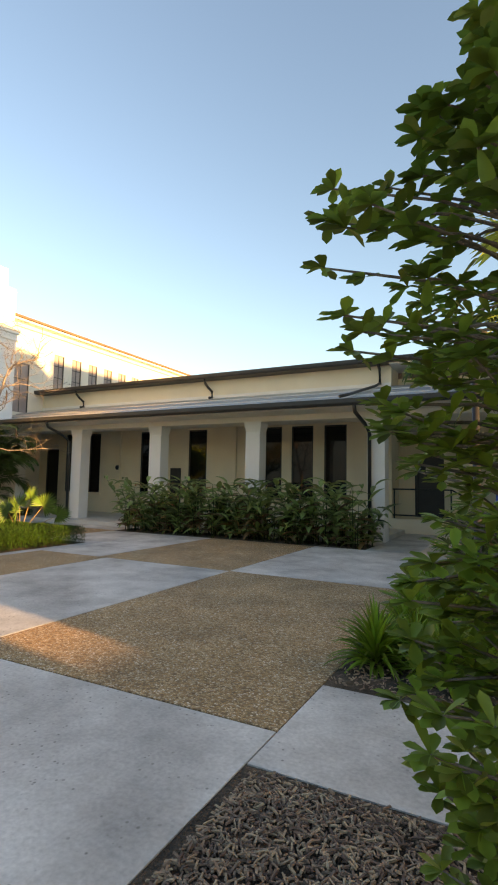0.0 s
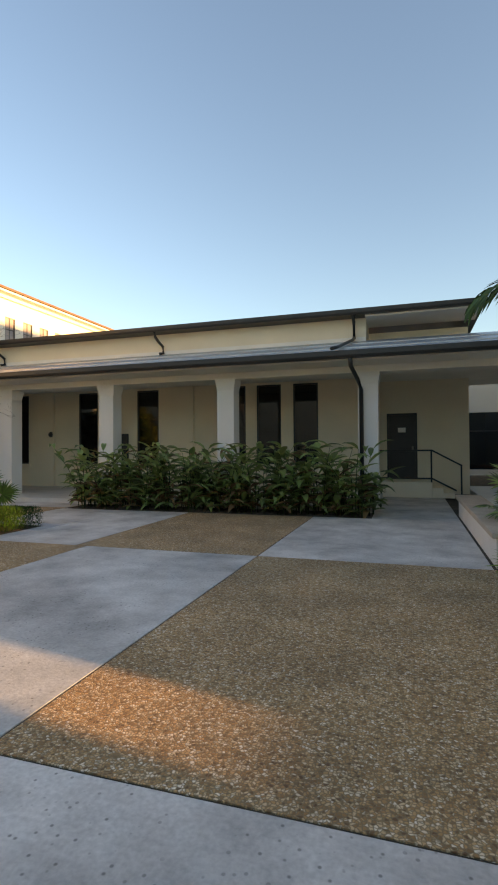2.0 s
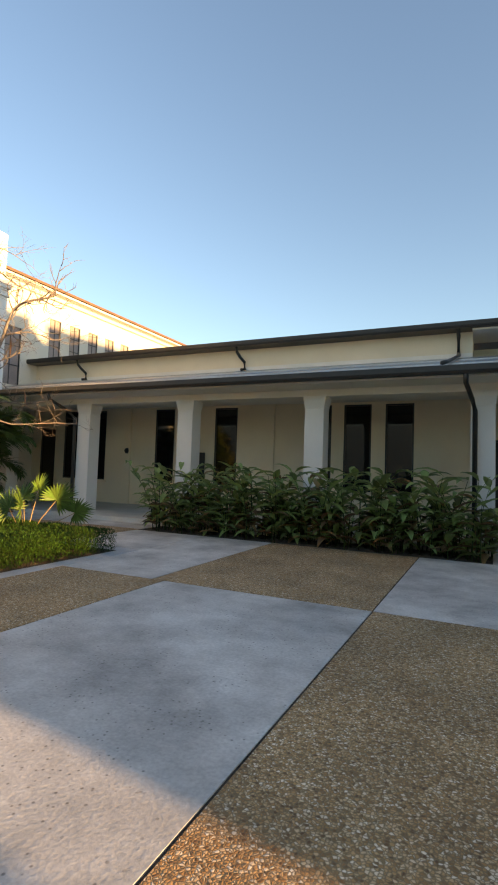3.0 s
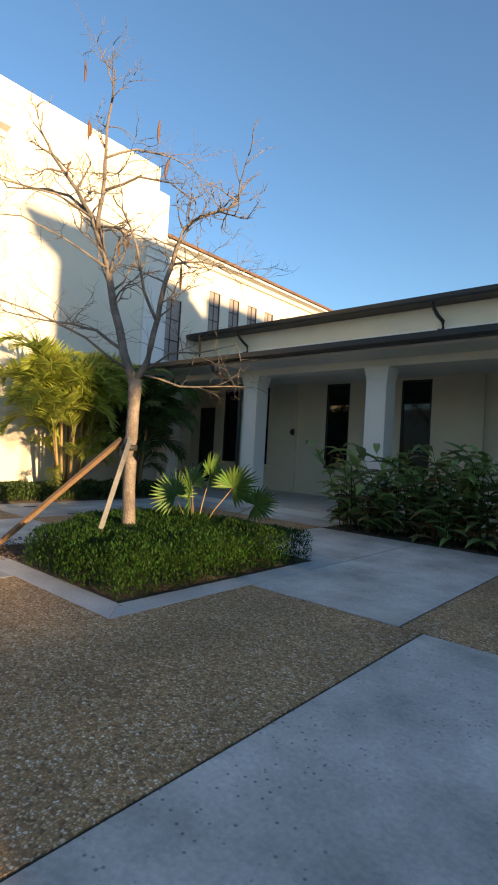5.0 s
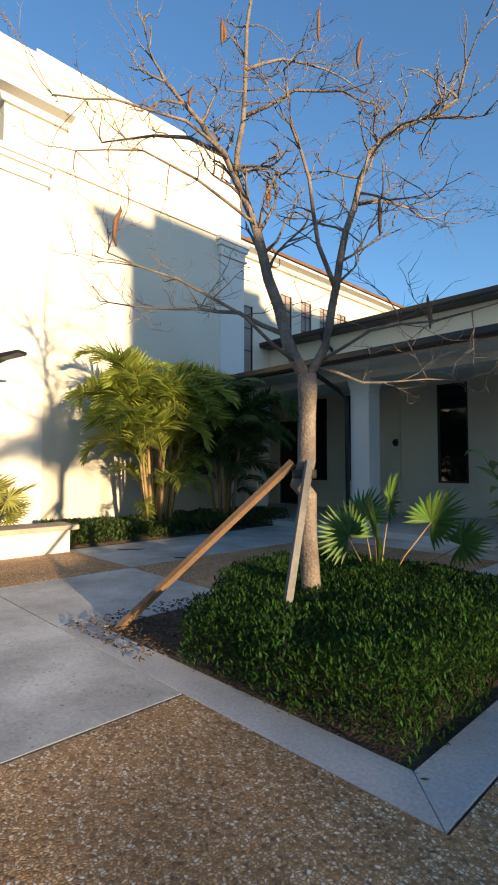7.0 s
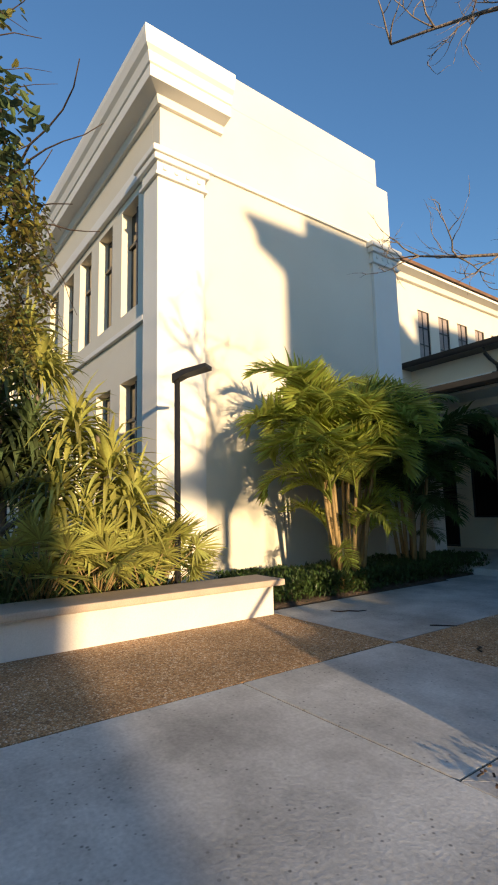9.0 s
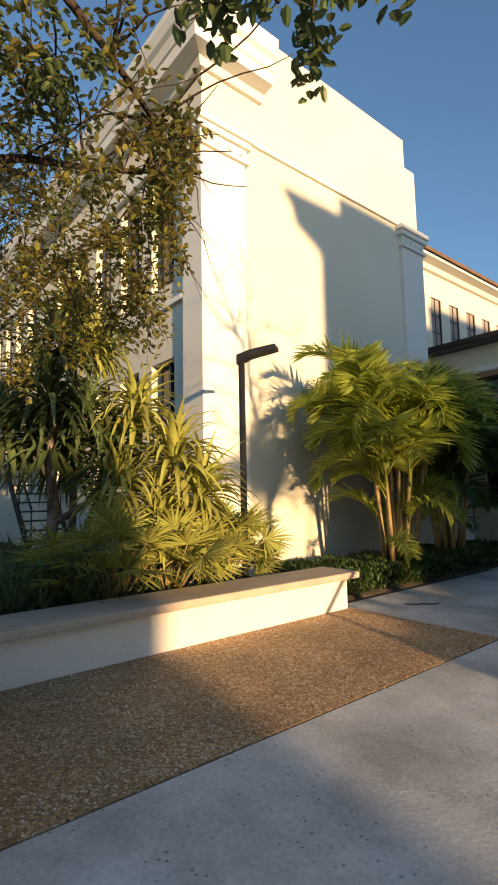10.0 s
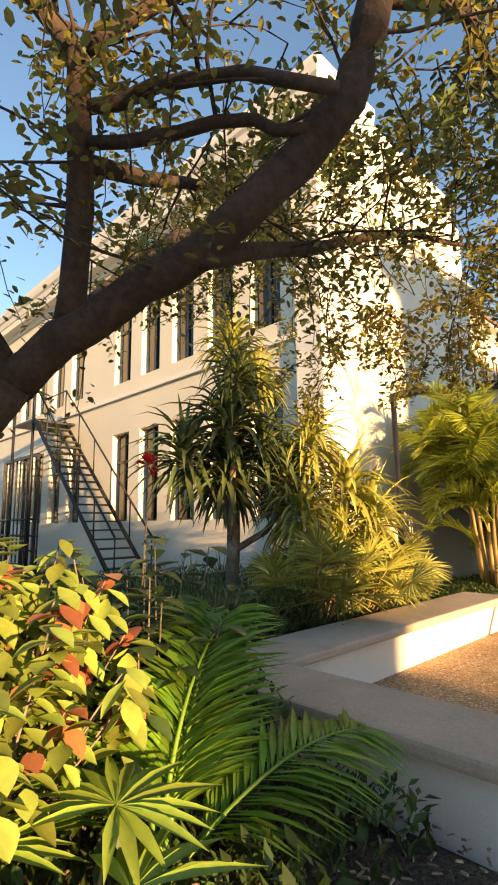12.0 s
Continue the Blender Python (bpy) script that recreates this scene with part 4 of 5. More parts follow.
    def twig(p, d, length, r, depth):
        n = 5
        pts = [p]
        for i in range(n):
            d = (d + Vector((rnd(-1, 1), rnd(-1, 1), rnd(-0.7, 0.9))) * 0.33).normalized()
            pts.append(pts[-1] + d * length / n)
        br.tube(pts, [r * (1 - 0.75 * i / n) for i in range(n + 1)], 4)
        tips.append(pts[-1])
        if depth:
            for i in range(2, n + 1):
                if rnd(0, 1) < (0.9 if depth == 2 else 0.55):
                    twig(pts[i], (d + Vector((rnd(-1, 1), rnd(-1, 1), rnd(-0.6, 0.9)))).normalized(), length * rnd(0.35, 0.65), r * 0.6, depth - 1)

    for pts, r in limbs:
        lm = Soup()
        fine = []
        for a, b_ in zip(pts, pts[1:]):
            for q in (0, 0.5):
                fine.append(a.lerp(b_, q) + (Vector((rnd(-1, 1), rnd(-1, 1), rnd(-1, 1))) * 0.018 if q else Vector()))
        fine.append(pts[-1])
        n = len(fine) - 1
        lm.tube(fine, [r * (1 - 0.7 * i / n) for i in range(n + 1)], 7)
        lm.done("limb", BARK, t)
        for i in range(max(2, n // 3), n + 1):
            for _ in range(2 if i < n else 3):
                if rnd(0, 1) < 0.85:
                    d = (fine[i] - fine[i - 1]).normalized() * 0.5 + Vector((rnd(-1, 1), rnd(-1, 1), rnd(-0.6, 0.9)))
                    twig(fine[i], d.normalized(), rnd(0.3, 0.6), max(0.005, 0.3 * r), 2)
    tagged(br.done("branchwork", BARK, t), kind="stuff")
    random.seed(43)
    for k in range(11):
        p = random.choice(tips[::3])
        s = Soup()
        l = rnd(0.2, 0.32)
        c = rnd(-0.03, 0.03)
        s.tube([p, p + Vector((0, 0, -0.03)), p + Vector((c * 0.5, c, -l * 0.4)), p + Vector((c, c, -l * 0.75)), p + Vector((c, c * 0.4, -l))], [0.003, 0.010, 0.016, 0.014, 0.004], 6)
        s.done("seed_pod", POD, t)
    return t


bare_tree()


def stake(base, top, mat, label):
    """A square timber prop."""
    s = Soup()
    s.tube([base, top], [0.038, 0.038], 4)
    t = tagged(s.done("tree_stake", mat, smooth=False), label, "stake", group="props of the young tree")
    return t


stake((-11.78, 6.24, -0.05), (-10.65, 7.24, 1.39), STAKE, "tan timber prop leaning on the young tree")
stake((-10.27, 6.63, -0.05), (-10.47, 7.23, 1.40), STAKEGREY, "grey timber prop leaning on the young tree")
s = Soup()
s.tube([(-10.57, 7.29, 1.26), (-10.57, 7.29, 1.33)], [0.1, 0.1], 12)
tagged(s.done("tree_strap", STRAP), "black strap tying props to the trunk", "strap")

# ---- small fan palm in the tree bed ----
FANS = [fan_mesh("fan_leaf", 0.40, 26, LEAF_FAN, 50 + i, 250, 0.05, 0.25) for i in range(3)]


def fan_palm(name, at, label, leaves, seed, scale=1.0, group="", meshes=None, upright=0):
    random.seed(seed)
    t = thing(name, label, "palm", group=group, at=at)
    for k, (yaw, el, ln) in enumerate(leaves):
        d = Vector((math.cos(yaw) * math.cos(el), math.sin(yaw) * math.cos(el), math.sin(el)))
        s = Soup()
        tip = d * ln
        mid = d * ln * 0.5 + Vector((0, 0, 0.06 * ln))
        s.tube([(0, 0, -0.03), mid, tip], [0.010, 0.008, 0.006], 5)
        pt = s.done("petiole", PALMSTEM, t)
        put("fan_leaf", (meshes or FANS)[k % 3], t, aim(tip, yaw, el - 0.5 + rnd(-0.3, 0.3) if not upright else el - 0.2, rnd(-0.7, 0.7) if not upright else upright * rnd(0.8, 1.2), scale * rnd(0.85, 1.1)))
    return t


fan_palm("fan_palm", (-10.64, 8.5, 0.02), "small green fan palm rising from the low hedge", [(0.75, 0.6, 1.0), (0.55, 1.0, 0.95), (2.6, 1.2, 0.85), (1.6, 1.3, 1.0), (5.2, 1.2, 0.75), (3.9, 1.15, 0.7)], 51, 0.95, upright=-1.1)

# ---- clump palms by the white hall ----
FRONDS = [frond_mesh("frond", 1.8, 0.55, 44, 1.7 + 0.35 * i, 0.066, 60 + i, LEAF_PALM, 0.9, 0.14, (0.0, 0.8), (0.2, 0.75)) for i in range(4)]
FRONDS_SHADE = [frond_mesh("frond", 1.7, 0.5, 40, 1.9 + 0.3 * i, 0.055, 65 + i, LEAF_PALM_SHADE) for i in range(3)]


def clump_palm(name, at, label, stems, seed, meshes, hmin, hmax, spread, scale=1.0, per=7, group=""):
    random.seed(seed)
    t = thing(name, label, "palm", group=group, at=at)
    for k in range(stems):
        a = k * 2.4 + rnd(-0.3, 0.3)
        r = spread * math.sqrt((k + 0.5) / stems)
        h = rnd(hmin, hmax) * (1 - 0.25 * r / spread)
        p0 = Vector((0.45 * r * math.cos(a), 0.45 * r * math.sin(a), -0.05))
        p1 = Vector((r * math.cos(a), r * math.sin(a), h))
        s = Soup()
        s.tube([p0, p0.lerp(p1, 0.35) + Vector((0, 0, 0.05)), p0.lerp(p1, 0.7) + Vector((0, 0, 0.06)), p1], [0.042, 0.036, 0.03, 0.022], 7)
        s.done("stem", PALMSTEM, t)
        for j in range(per):
            yaw = a + j * 6.283 / per + rnd(-0.4, 0.4)
            put("frond", random.choice(meshes), t, aim(p1 - Vector((0, 0, 0.05 * j)), yaw, rnd(0.05, 0.95), rnd(-0.5, 0.5), scale * rnd(0.75, 1.1)))
        if stems > 4:
            for j in range(1):
                put("frond", random.choice(meshes), t, aim(p0.lerp(p1, rnd(0.3, 0.75)), a + rnd(-1.4, 1.4), rnd(-0.2, 0.5), rnd(-0.3, 0.3), scale * rnd(0.5, 0.75)))
    return t


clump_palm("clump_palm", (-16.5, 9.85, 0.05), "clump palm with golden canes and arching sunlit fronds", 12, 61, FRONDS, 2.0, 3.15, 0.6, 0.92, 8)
clump_palm("clump_palm", (-16.75, 11.9, 0.05), "dark green clump palm in shade by the arcade", 9, 62, FRONDS_SHADE, 1.4, 3.2, 0.5, 1.0, 6)

# ---- planting on the east side ----
STRAPS = [rosette_mesh("leaves", 120, 0.35, 0.036, LEAF_FERN, 70 + i, 1.35, 0.2) for i in range(3)]
random.seed(71)
for i in range(80):
    col, row = i % 8, i // 8
    x, y = -1.1 + 0.29 * col + rnd(-0.09, 0.09), 4.28 + 0.34 * row + rnd(-0.09, 0.09)
    t = thing("bird_nest_fern", "bright green strap-leaved fern in the bed", "fern", group="ferns of the east bed", at=(x, y, 0.0))
    tagged(put("leaves", STRAPS[i % 3], t, aim((0, 0, 0.0), rnd(0, 6.28), 0, 0, rnd(0.75, 1.2))), kind="stuff")
RHAPIS = [fan_mesh("fan_leaf", 0.30, 11, LEAF_GINGER, 75 + i, 210, 0.045, 0.6) for i in range(3)]
random.seed(76)
for i in range(9):
    x, y = -0.3 + 0.45 * (i % 3) + rnd(-0.1, 0.1), 8.5 + 0.85 * (i // 3) + rnd(-0.2, 0.2)
    lv = [(rnd(0, 6.28), rnd(0.5, 1.45), rnd(0.5, 1.25)) for _ in range(26)]
    fan_palm("lady_palm", (x, y, 0.0), "dense green lady palm with fingered leaves", lv, 77 + i, 1.0, "lady palms of the east bed", RHAPIS)
clump_palm("court_palm", (0.42, 8.3, 0.0), "slender palm with long drooping fronds by the east hall", 2, 78, FRONDS_SHADE, 3.5, 4.0, 0.3, 1.25, 10)
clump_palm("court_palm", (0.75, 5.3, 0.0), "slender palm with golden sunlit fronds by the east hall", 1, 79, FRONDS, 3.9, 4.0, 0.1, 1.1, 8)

# unseen extra row, added to shade the court paving from the sun
random.seed(176)
for i in range(6):
    lv = [(rnd(0, 6.28), rnd(0.4, 1.45), rnd(0.4, 1.0)) for _ in range(26)]
    fan_palm("lady_palm", (0.85 + rnd(-0.1, 0.1), 4.0 + 0.55 * i, 0.0), "dense green lady palm with fingered leaves", lv, 177 + i, 1.0, "lady palms of the east bed", RHAPIS)

# ---- leafy shrub at the start of the walk ----
def leafy_shrub(at, height, radius, seed, leaves):
    random.seed(seed)
    t = thing("leafy_shrub", "tall shrub with glossy paddle-shaped green leaves", "shrub", at=at)
    st, lf, yl = Soup(), Soup(), Soup()
    st.tube([(0, 0, -0.05), (0.02, 0.01, 0.5), (0.0, 0.03, 1.4), (0.03, 0, height * 0.9)], [0.03, 0.026, 0.02, 0.008], 7)
    for k in range(leaves):
        z = height * (0.16 + 0.84 * (k + 0.5) / leaves)
        a = k * 2.4 + rnd(-0.5, 0.5)
        rr = radius * (0.62 + 0.12 * z / height + 0.36 * math.exp(-((z - 2.0) / 0.3) ** 2) - 0.45 * max(0, (z - 2.2) / 0.45)) * rnd(0.6, 1.1)
        out = Vector((math.cos(a), math.sin(a), 0))
        p0 = Vector((0, 0, z - 0.25 * rr))
        p1 = out * rr + Vector((0, 0, z + rnd(-0.1, 0.2)))
        st.tube([p0, p0.lerp(p1, 0.5) + Vector((0, 0, 0.03)), p1], [0.007, 0.005, 0.003], 4)
        for j in range(3):
            q = 0.45 + 0.55 * (j + 1) / 3
            c = p0.lerp(p1, q)
            for m in range(7 if j < 2 else 10):
                b_ = m * 2.4 + a + rnd(-0.4, 0.4)
                w = (out * 0.7 + Vector((math.cos(b_), math.sin(b_), rnd(-0.35, 0.8)))).normalized()
                (yl if rnd(0, 1) < 0.06 else lf).blade(c, w, rnd(0.048, 0.078), rnd(0.028, 0.041), droop=rnd(-0.2, 0.7), seg=5, fold=0.15, wide=0.75)
    tagged(st.done("stemwork", BARK, t), kind="stuff")
    tagged(lf.done("foliage", LEAF_SHRUB, t), kind="stuff")
    tagged(yl.done("yellow_foliage", LEAF_CROTON, t, "yellowing leaves"), kind="stuff")
    return t


leafy_shrub((0.01, 1.52, 0.0), 2.66, 0.58, 81, 360)

# ---- dracaena, yucca and palmettos behind the seat wall ----
DRAC = [rosette_mesh("rosette", 78, 0.80, 0.075, LEAF_DRAC, 90 + i, 2.0, -0.7) for i in range(2)]
YUC = [rosette_mesh("rosette", 90, 0.78, 0.075, LEAF_YUCCA, 93 + i, 2.1, -0.6) for i in range(2)]


def branched(name, label, at, trunk, heads, meshes, seed):
    random.seed(seed)
    t = thing(name, label, "plant", at=at)
    for k, (pts, r) in enumerate(trunk):
        s = Soup()
        s.tube(pts, [r * (1 - 0.3 * i / (len(pts) - 1)) for i in range(len(pts))], 8)
        s.done("trunk" if k == 0 else "branch", BARK, t)
    for k, (x, y, z, sc) in enumerate(heads):
        tagged(put("rosette", meshes[k % 2], t, aim((x, y, z), rnd(0, 6.28), rnd(-0.15, 0.15), 0, sc)), kind="stuff")
    return t


branched("dracaena", "dark green dracaena with several spiky heads on a bent trunk", (-17.75, 4.85, 0.1),
         [([(0, 0, -0.1), (0.02, 0, 0.7), (0, 0.03, 1.2), (-0.1, 0, 1.7)], 0.085), ([(0, 0, 1.1), (0.1, -0.05, 1.9), (0.15, 0, 2.9)], 0.05), ([(0, 0, 0.95), (0.3, 0.3, 1.2), (0.55, 0.5, 1.6)], 0.045),
          ([(-0.05, 0, 1.5), (-0.3, -0.2, 1.9)], 0.04)],
         [(-0.1, 0, 1.85, 1.2), (0.16, 0, 3.05, 0.9), (0.08, -0.1, 2.4, 1.15), (0.55, 0.5, 1.75, 0.85), (-0.4, -0.4, 2.0, 1.15), (0.3, 0.3, 2.15, 0.9), (-0.3, 0.3, 1.7, 0.9)], DRAC, 91)
branched("yucca", "yellow-green yucca glowing in low sun behind the wall", (-16.85, 5.85, 0.1),
         [([(0, 0, -0.1), (-0.05, 0, 0.6), (0, 0.05, 1.3), (-0.05, 0, 2.2)], 0.07), ([(0, 0, 0.6), (0.2, 0.2, 1.2)], 0.045)],
         [(0.05, 0.1, 1.6, 1.1), (-0.25, -0.25, 2.2, 0.95), (0.25, 0.3, 1.2, 1.0), (-0.2, -0.5, 1.3, 1.0), (0.1, -0.1, 0.9, 0.9)], YUC, 92)
branched("yucca", "tall slim yucca with sunlit spiky heads above the dracaena", (-18.1, 5.2, 0.1),
         [([(0, 0, -0.1), (0.05, 0.02, 1.2), (0, 0.05, 2.4), (0.02, -0.02, 3.6)], 0.06), ([(0, 0.04, 2.3), (0.25, 0.1, 2.7), (0.4, 0.1, 3.0)], 0.04)],
         [(0.02, -0.02, 3.65, 0.9), (0.42, 0.1, 3.1, 0.8), (0.0, 0.3, 3.2, 0.8)], YUC, 95)
PMET = [fan_mesh("fan_leaf", 0.42, 20, LEAF_YUCCA, 97 + i, 200, 0.035, 0.2) for i in range(3)]
random.seed(98)
for x, y in ((-16.62, 5.1), (-16.6, 5.75), (-16.65, 6.35), (-16.9, 6.75), (-17.3, 6.1)):
    fan_palm("palmetto", (x, y, 0.15), "spiky yellow-green palmetto behind the seat wall", [(rnd(0, 6.28), rnd(0.65, 1.45), rnd(0.5, 1.05)) for _ in range(28)], int(x * -100), 1.0, "palmettos behind the seat wall", PMET)
GRASS = [rosette_mesh("leaves", 70, 0.6, 0.022, LEAF_DRAC, 101 + i, 1.1, 0.1) for i in range(2)]
random.seed(103)
for x, y in ((-16.6, 4.4), (-16.7, 3.8), (-17.3, 4.2), (-17.5, 3.5), (-18.3, 3.9), (-18.6, 5.2), (-17.2, 5.2), (-18.4, 6.1), (-16.5, 4.1), (-16.9, 4.6), (-17.0, 3.4), (-16.5, 3.5), (-17.9, 3.0), (-18.9, 3.2), (-19.3, 4.6), (-16.55, 4.75), (-16.45, 3.1), (-17.4, 2.6), (-18.2, 4.6), (-19.0, 5.8), (-17.8, 5.7), (-16.8, 4.0), (-17.6, 4.3)):
    t = thing("grass_clump", "dark grassy clump in the shaded bed", "grass", group="grass clumps of the bed", at=(x, y, 0.1))
    tagged(put("leaves", GRASS[int(-x * 10) % 2], t, aim((0, 0, 0.05), rnd(0, 6.28), 0, 0, rnd(0.9, 1.3))), kind="stuff")

# ---- croton and palm beside the end of the walk ----
def croton():
    random.seed(111)
    t = thing("croton", "croton shrub with large yellow and red leaves", "shrub", at=(-15.23, 1.31, 0.03))
    st, lf, rd = Soup(), Soup(), Soup()
    for k in range(110):
        a, el = rnd(0, 6.28), rnd(0.5, 1.5)
        r = rnd(0.7, 1.25)
        p1 = Vector((0.62 * r * math.cos(a) * math.cos(el), 0.62 * r * math.sin(a) * math.cos(el), 0.25 + 0.9 * r * math.sin(el)))
        st.tube([(0, 0, -0.05), p1 * 0.5 + Vector((0, 0, 0.05)), p1], [0.008, 0.005, 0.003], 5)
        red = rnd(0, 1) < 0.4
        for j in range(10):
            b_ = j * 2.4 + rnd(-0.4, 0.4)
            c = p1 - Vector((0, 0, 0.02 * j))
            w = Vector((math.cos(b_), math.sin(b_), rnd(-0.9, 0.35)))
            (rd if red and j < 3 else lf).blade(c, w, rnd(0.10, 0.155), rnd(0.065, 0.095), droop=rnd(0.2, 1.0), seg=5, fold=0.2, wide=0.5)
    tagged(st.done("stemwork", BARK, t), kind="stuff")
    tagged(lf.done("foliage", LEAF_CROTON, t), kind="stuff")
    tagged(rd.done("red_foliage", LEAF_RED, t, "red young leaves"), kind="stuff")


croton()
NEARF = [frond_mesh("frond", 1.3, 0.46, 40, 0.7 + 0.25 * i, 0.044, 115 + i, LEAF_YOUNG, 0.3, 0.2) for i in range(3)]
t = thing("young_palm", "young bright green feather palm at the path's edge", "palm", at=(-14.7, 1.71, 0.03))
random.seed(116)
for k, (yaw, pt) in enumerate(((2.35, 0.2), (1.35, -0.15), (2.8, 0.15), (3.6, 0.0), (1.9, 0.35))):
    put("frond", NEARF[k % 3], t, aim((0, 0, 0.12), yaw, pt, rnd(-0.3, 0.3), rnd(0.8, 0.95)))
t = thing("young_palm", "young yellow-green fan palm at the path's edge", "palm", at=(-14.43, 1.26, 0.03))
NFAN = [fan_mesh("fan_leaf", 0.36, 17, LEAF_LIME, 118 + i, 280, 0.05, 0.35) for i in range(2)]
for k, (x, y, z, yaw) in enumerate(((0.05, 0.15, 0.42, 0.6), (-0.2, 0.25, 0.5, 1.8), (0.15, -0.2, 0.36, -0.6), (-0.35, -0.1, 0.45, 3.2))):
    put("fan_leaf", NFAN[k % 2], t, aim((x, y, z), yaw, 0.1, 0.1))
    s = Soup()
    s.tube([(0, 0, -0.05), (x * 0.5, y * 0.5, z * 0.6), (x, y, z)], [0.01, 0.008, 0.006], 5)
    s.done("petiole", PALMSTEM, t)


# ---- spreading oak over the end of the walk ----
def oak():
    random.seed(121)
    t = thing("spreading_oak", "spreading oak with dark crooked limbs and small sunlit leaves", "tree", at=(-0.08, -0.19, -0.03))
    V = Vector
    limbs = [("trunk", [V((-16.3, 0.93, -0.1)), V((-16.22, 1.05, 0.7)), V((-15.95, 1.3, 1.5)), V((-15.5, 1.62, 2.12))], 0.2, 0.13),
             ("limb", [V((-15.55, 1.6, 2.08)), V((-15.25, 1.75, 2.28)), V((-14.97, 1.9, 2.42)), V((-14.7, 1.98, 2.49)), V((-14.36, 2.06, 2.62)), V((-14.12, 2.15, 2.78)), V((-13.9, 2.18, 2.92)), V((-13.82, 2.2, 3.15)), V((-13.76, 2.22, 3.6))], 0.10, 0.062),
             ("limb", [V((-15.25, 1.78, 2.3)), V((-15.05, 1.72, 2.65)), V((-14.9, 1.65, 2.95)), V((-14.7, 1.53, 3.25)), V((-14.78, 1.3, 3.5)), V((-14.98, 1.0, 3.85))], 0.07, 0.03),
             ("limb", [V((-14.7, 1.53, 3.25)), V((-14.45, 1.72, 3.42)), V((-14.2, 1.95, 3.7)), V((-13.9, 2.5, 4.0))], 0.035, 0.018),
             ("limb", [V((-14.8, 1.58, 3.1)), V((-14.48, 1.75, 3.1)), V((-14.15, 1.9, 3.02)), V((-13.86, 2.05, 2.85))], 0.032, 0.022),
             ("limb", [V((-14.86, 1.62, 3.0)), V((-14.5, 1.84, 2.95)), V((-14.2, 2.0, 2.92)), V((-14.02, 2.1, 2.83))], 0.028, 0.022),
             ("limb", [V((-14.5, 2.0, 2.47)), V((-14.6, 2.6, 2.8)), V((-14.62, 3.2, 3.1)), V((-14.5, 3.8, 3.35)), V((-14.2, 4.4, 3.35))], 0.045, 0.015),
             ("limb", [V((-13.8, 2.2, 3.3)), V((-13.72, 2.9, 3.75)), V((-13.8, 3.7, 3.85)), V((-13.95, 4.35, 3.5))], 0.045, 0.015),
             ("limb", [V((-13.5, 2.3, 4.1)), V((-13.2, 2.9, 3.9)), V((-12.8, 3.6, 3.5)), V((-12.56, 4.0, 2.85))], 0.025, 0.008),
             ("limb", [V((-14.9, 1.65, 2.95)), V((-15.3, 2.5, 3.5)), V((-15.5, 3.4, 3.9)), V((-15.5, 4.1, 3.9))], 0.045, 0.018),
             ("limb", [V((-15.5, 1.65, 2.1)), V((-16.1, 2.5, 3.1)), V((-16.6, 3.4, 4.1)), V((-16.9, 4.2, 4.7))], 0.10, 0.03),
             ("limb", [V((-15.5, 1.6, 2.1)), V((-15.6, 0.9, 3.2)), V((-15.2, 0.4, 4.3)), V((-14.6, 0.3, 5.2))], 0.10, 0.03),
             ("limb", [V((-13.76, 2.22, 3.55)), V((-13.4, 2.35, 4.2)), V((-13.0, 2.8, 4.7)), V((-12.7, 3.3, 4.9))], 0.08, 0.03)]
    br, lf, lf2 = Soup(), Soup(), Soup()

    def open_side(q):
        # the crown thins out towards the path's north side
        return (q.y - 3.23) * 0.9 - 0.434 * (-11.17 - q.x) > 0.03

    def twig(p, d, length, r, leaves, droop, shade=False, free=False):
        pts = [p]
        n = 6
        for i in range(n):
            d = (d + V((rnd(-1, 1), rnd(-1, 1), rnd(-0.8, 0.7) - droop)) * 0.28).normalized()
            pts.append(pts[-1] + d * length / n)
        if not free and open_side(pts[2]):
            return pts
        br.tube(pts, [r * (1 - 0.7 * i / n) for i in range(n + 1)], 4)
        for _ in range(leaves):
            i = min(n - 1, int(n * rnd(0.15, 1)))
            q = pts[i].lerp(pts[i + 1], rnd(0, 1)) + ball() * 0.07
            if not free and open_side(q):
                continue
            # lf2 leaves get a darker green that paints in shade
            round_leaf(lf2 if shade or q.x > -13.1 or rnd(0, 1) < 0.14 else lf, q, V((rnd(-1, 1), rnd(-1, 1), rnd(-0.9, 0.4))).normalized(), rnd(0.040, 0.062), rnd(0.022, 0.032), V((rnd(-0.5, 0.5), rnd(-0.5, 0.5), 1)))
        return pts

    for k, (nm, pts, r0, r1) in enumerate(limbs):
        lm = Soup()
        fine = []
        for a, b_ in zip(pts, pts[1:]):
            for q in (0, 0.5):
                fine.append(a.lerp(b_, q) + (ball() * 0.03 if q else V((0, 0, 0))))
        fine.append(pts[-1])
        n = len(fine) - 1
        lm.tube(fine, [(r0 + (r1 - r0) * i / n) * rnd(0.93, 1.07) for i in range(n + 1)], 12)
        lm.done(nm, DARKBARK, t)
        if nm == "trunk":
            continue
        for i in range(2, n + 1):
            if k == 1 and i < 14:
                count = 0 if i % 3 else 1
            else:
                count = (i % 2 if k in (4, 5) else 2 if k in (2, 3) else 1 if k in (1, 8) else 4 if k in (9, 10) else 3 if k in (6, 7) else 6 if k == 12 else 4)
            for _ in range(count):
                d = ball()
                d.z = abs(d.z) * 0.6 + 0.05
                pp = twig(fine[i], d.normalized(), rnd(0.5, 1.1), 0.010, 9, 0.1)
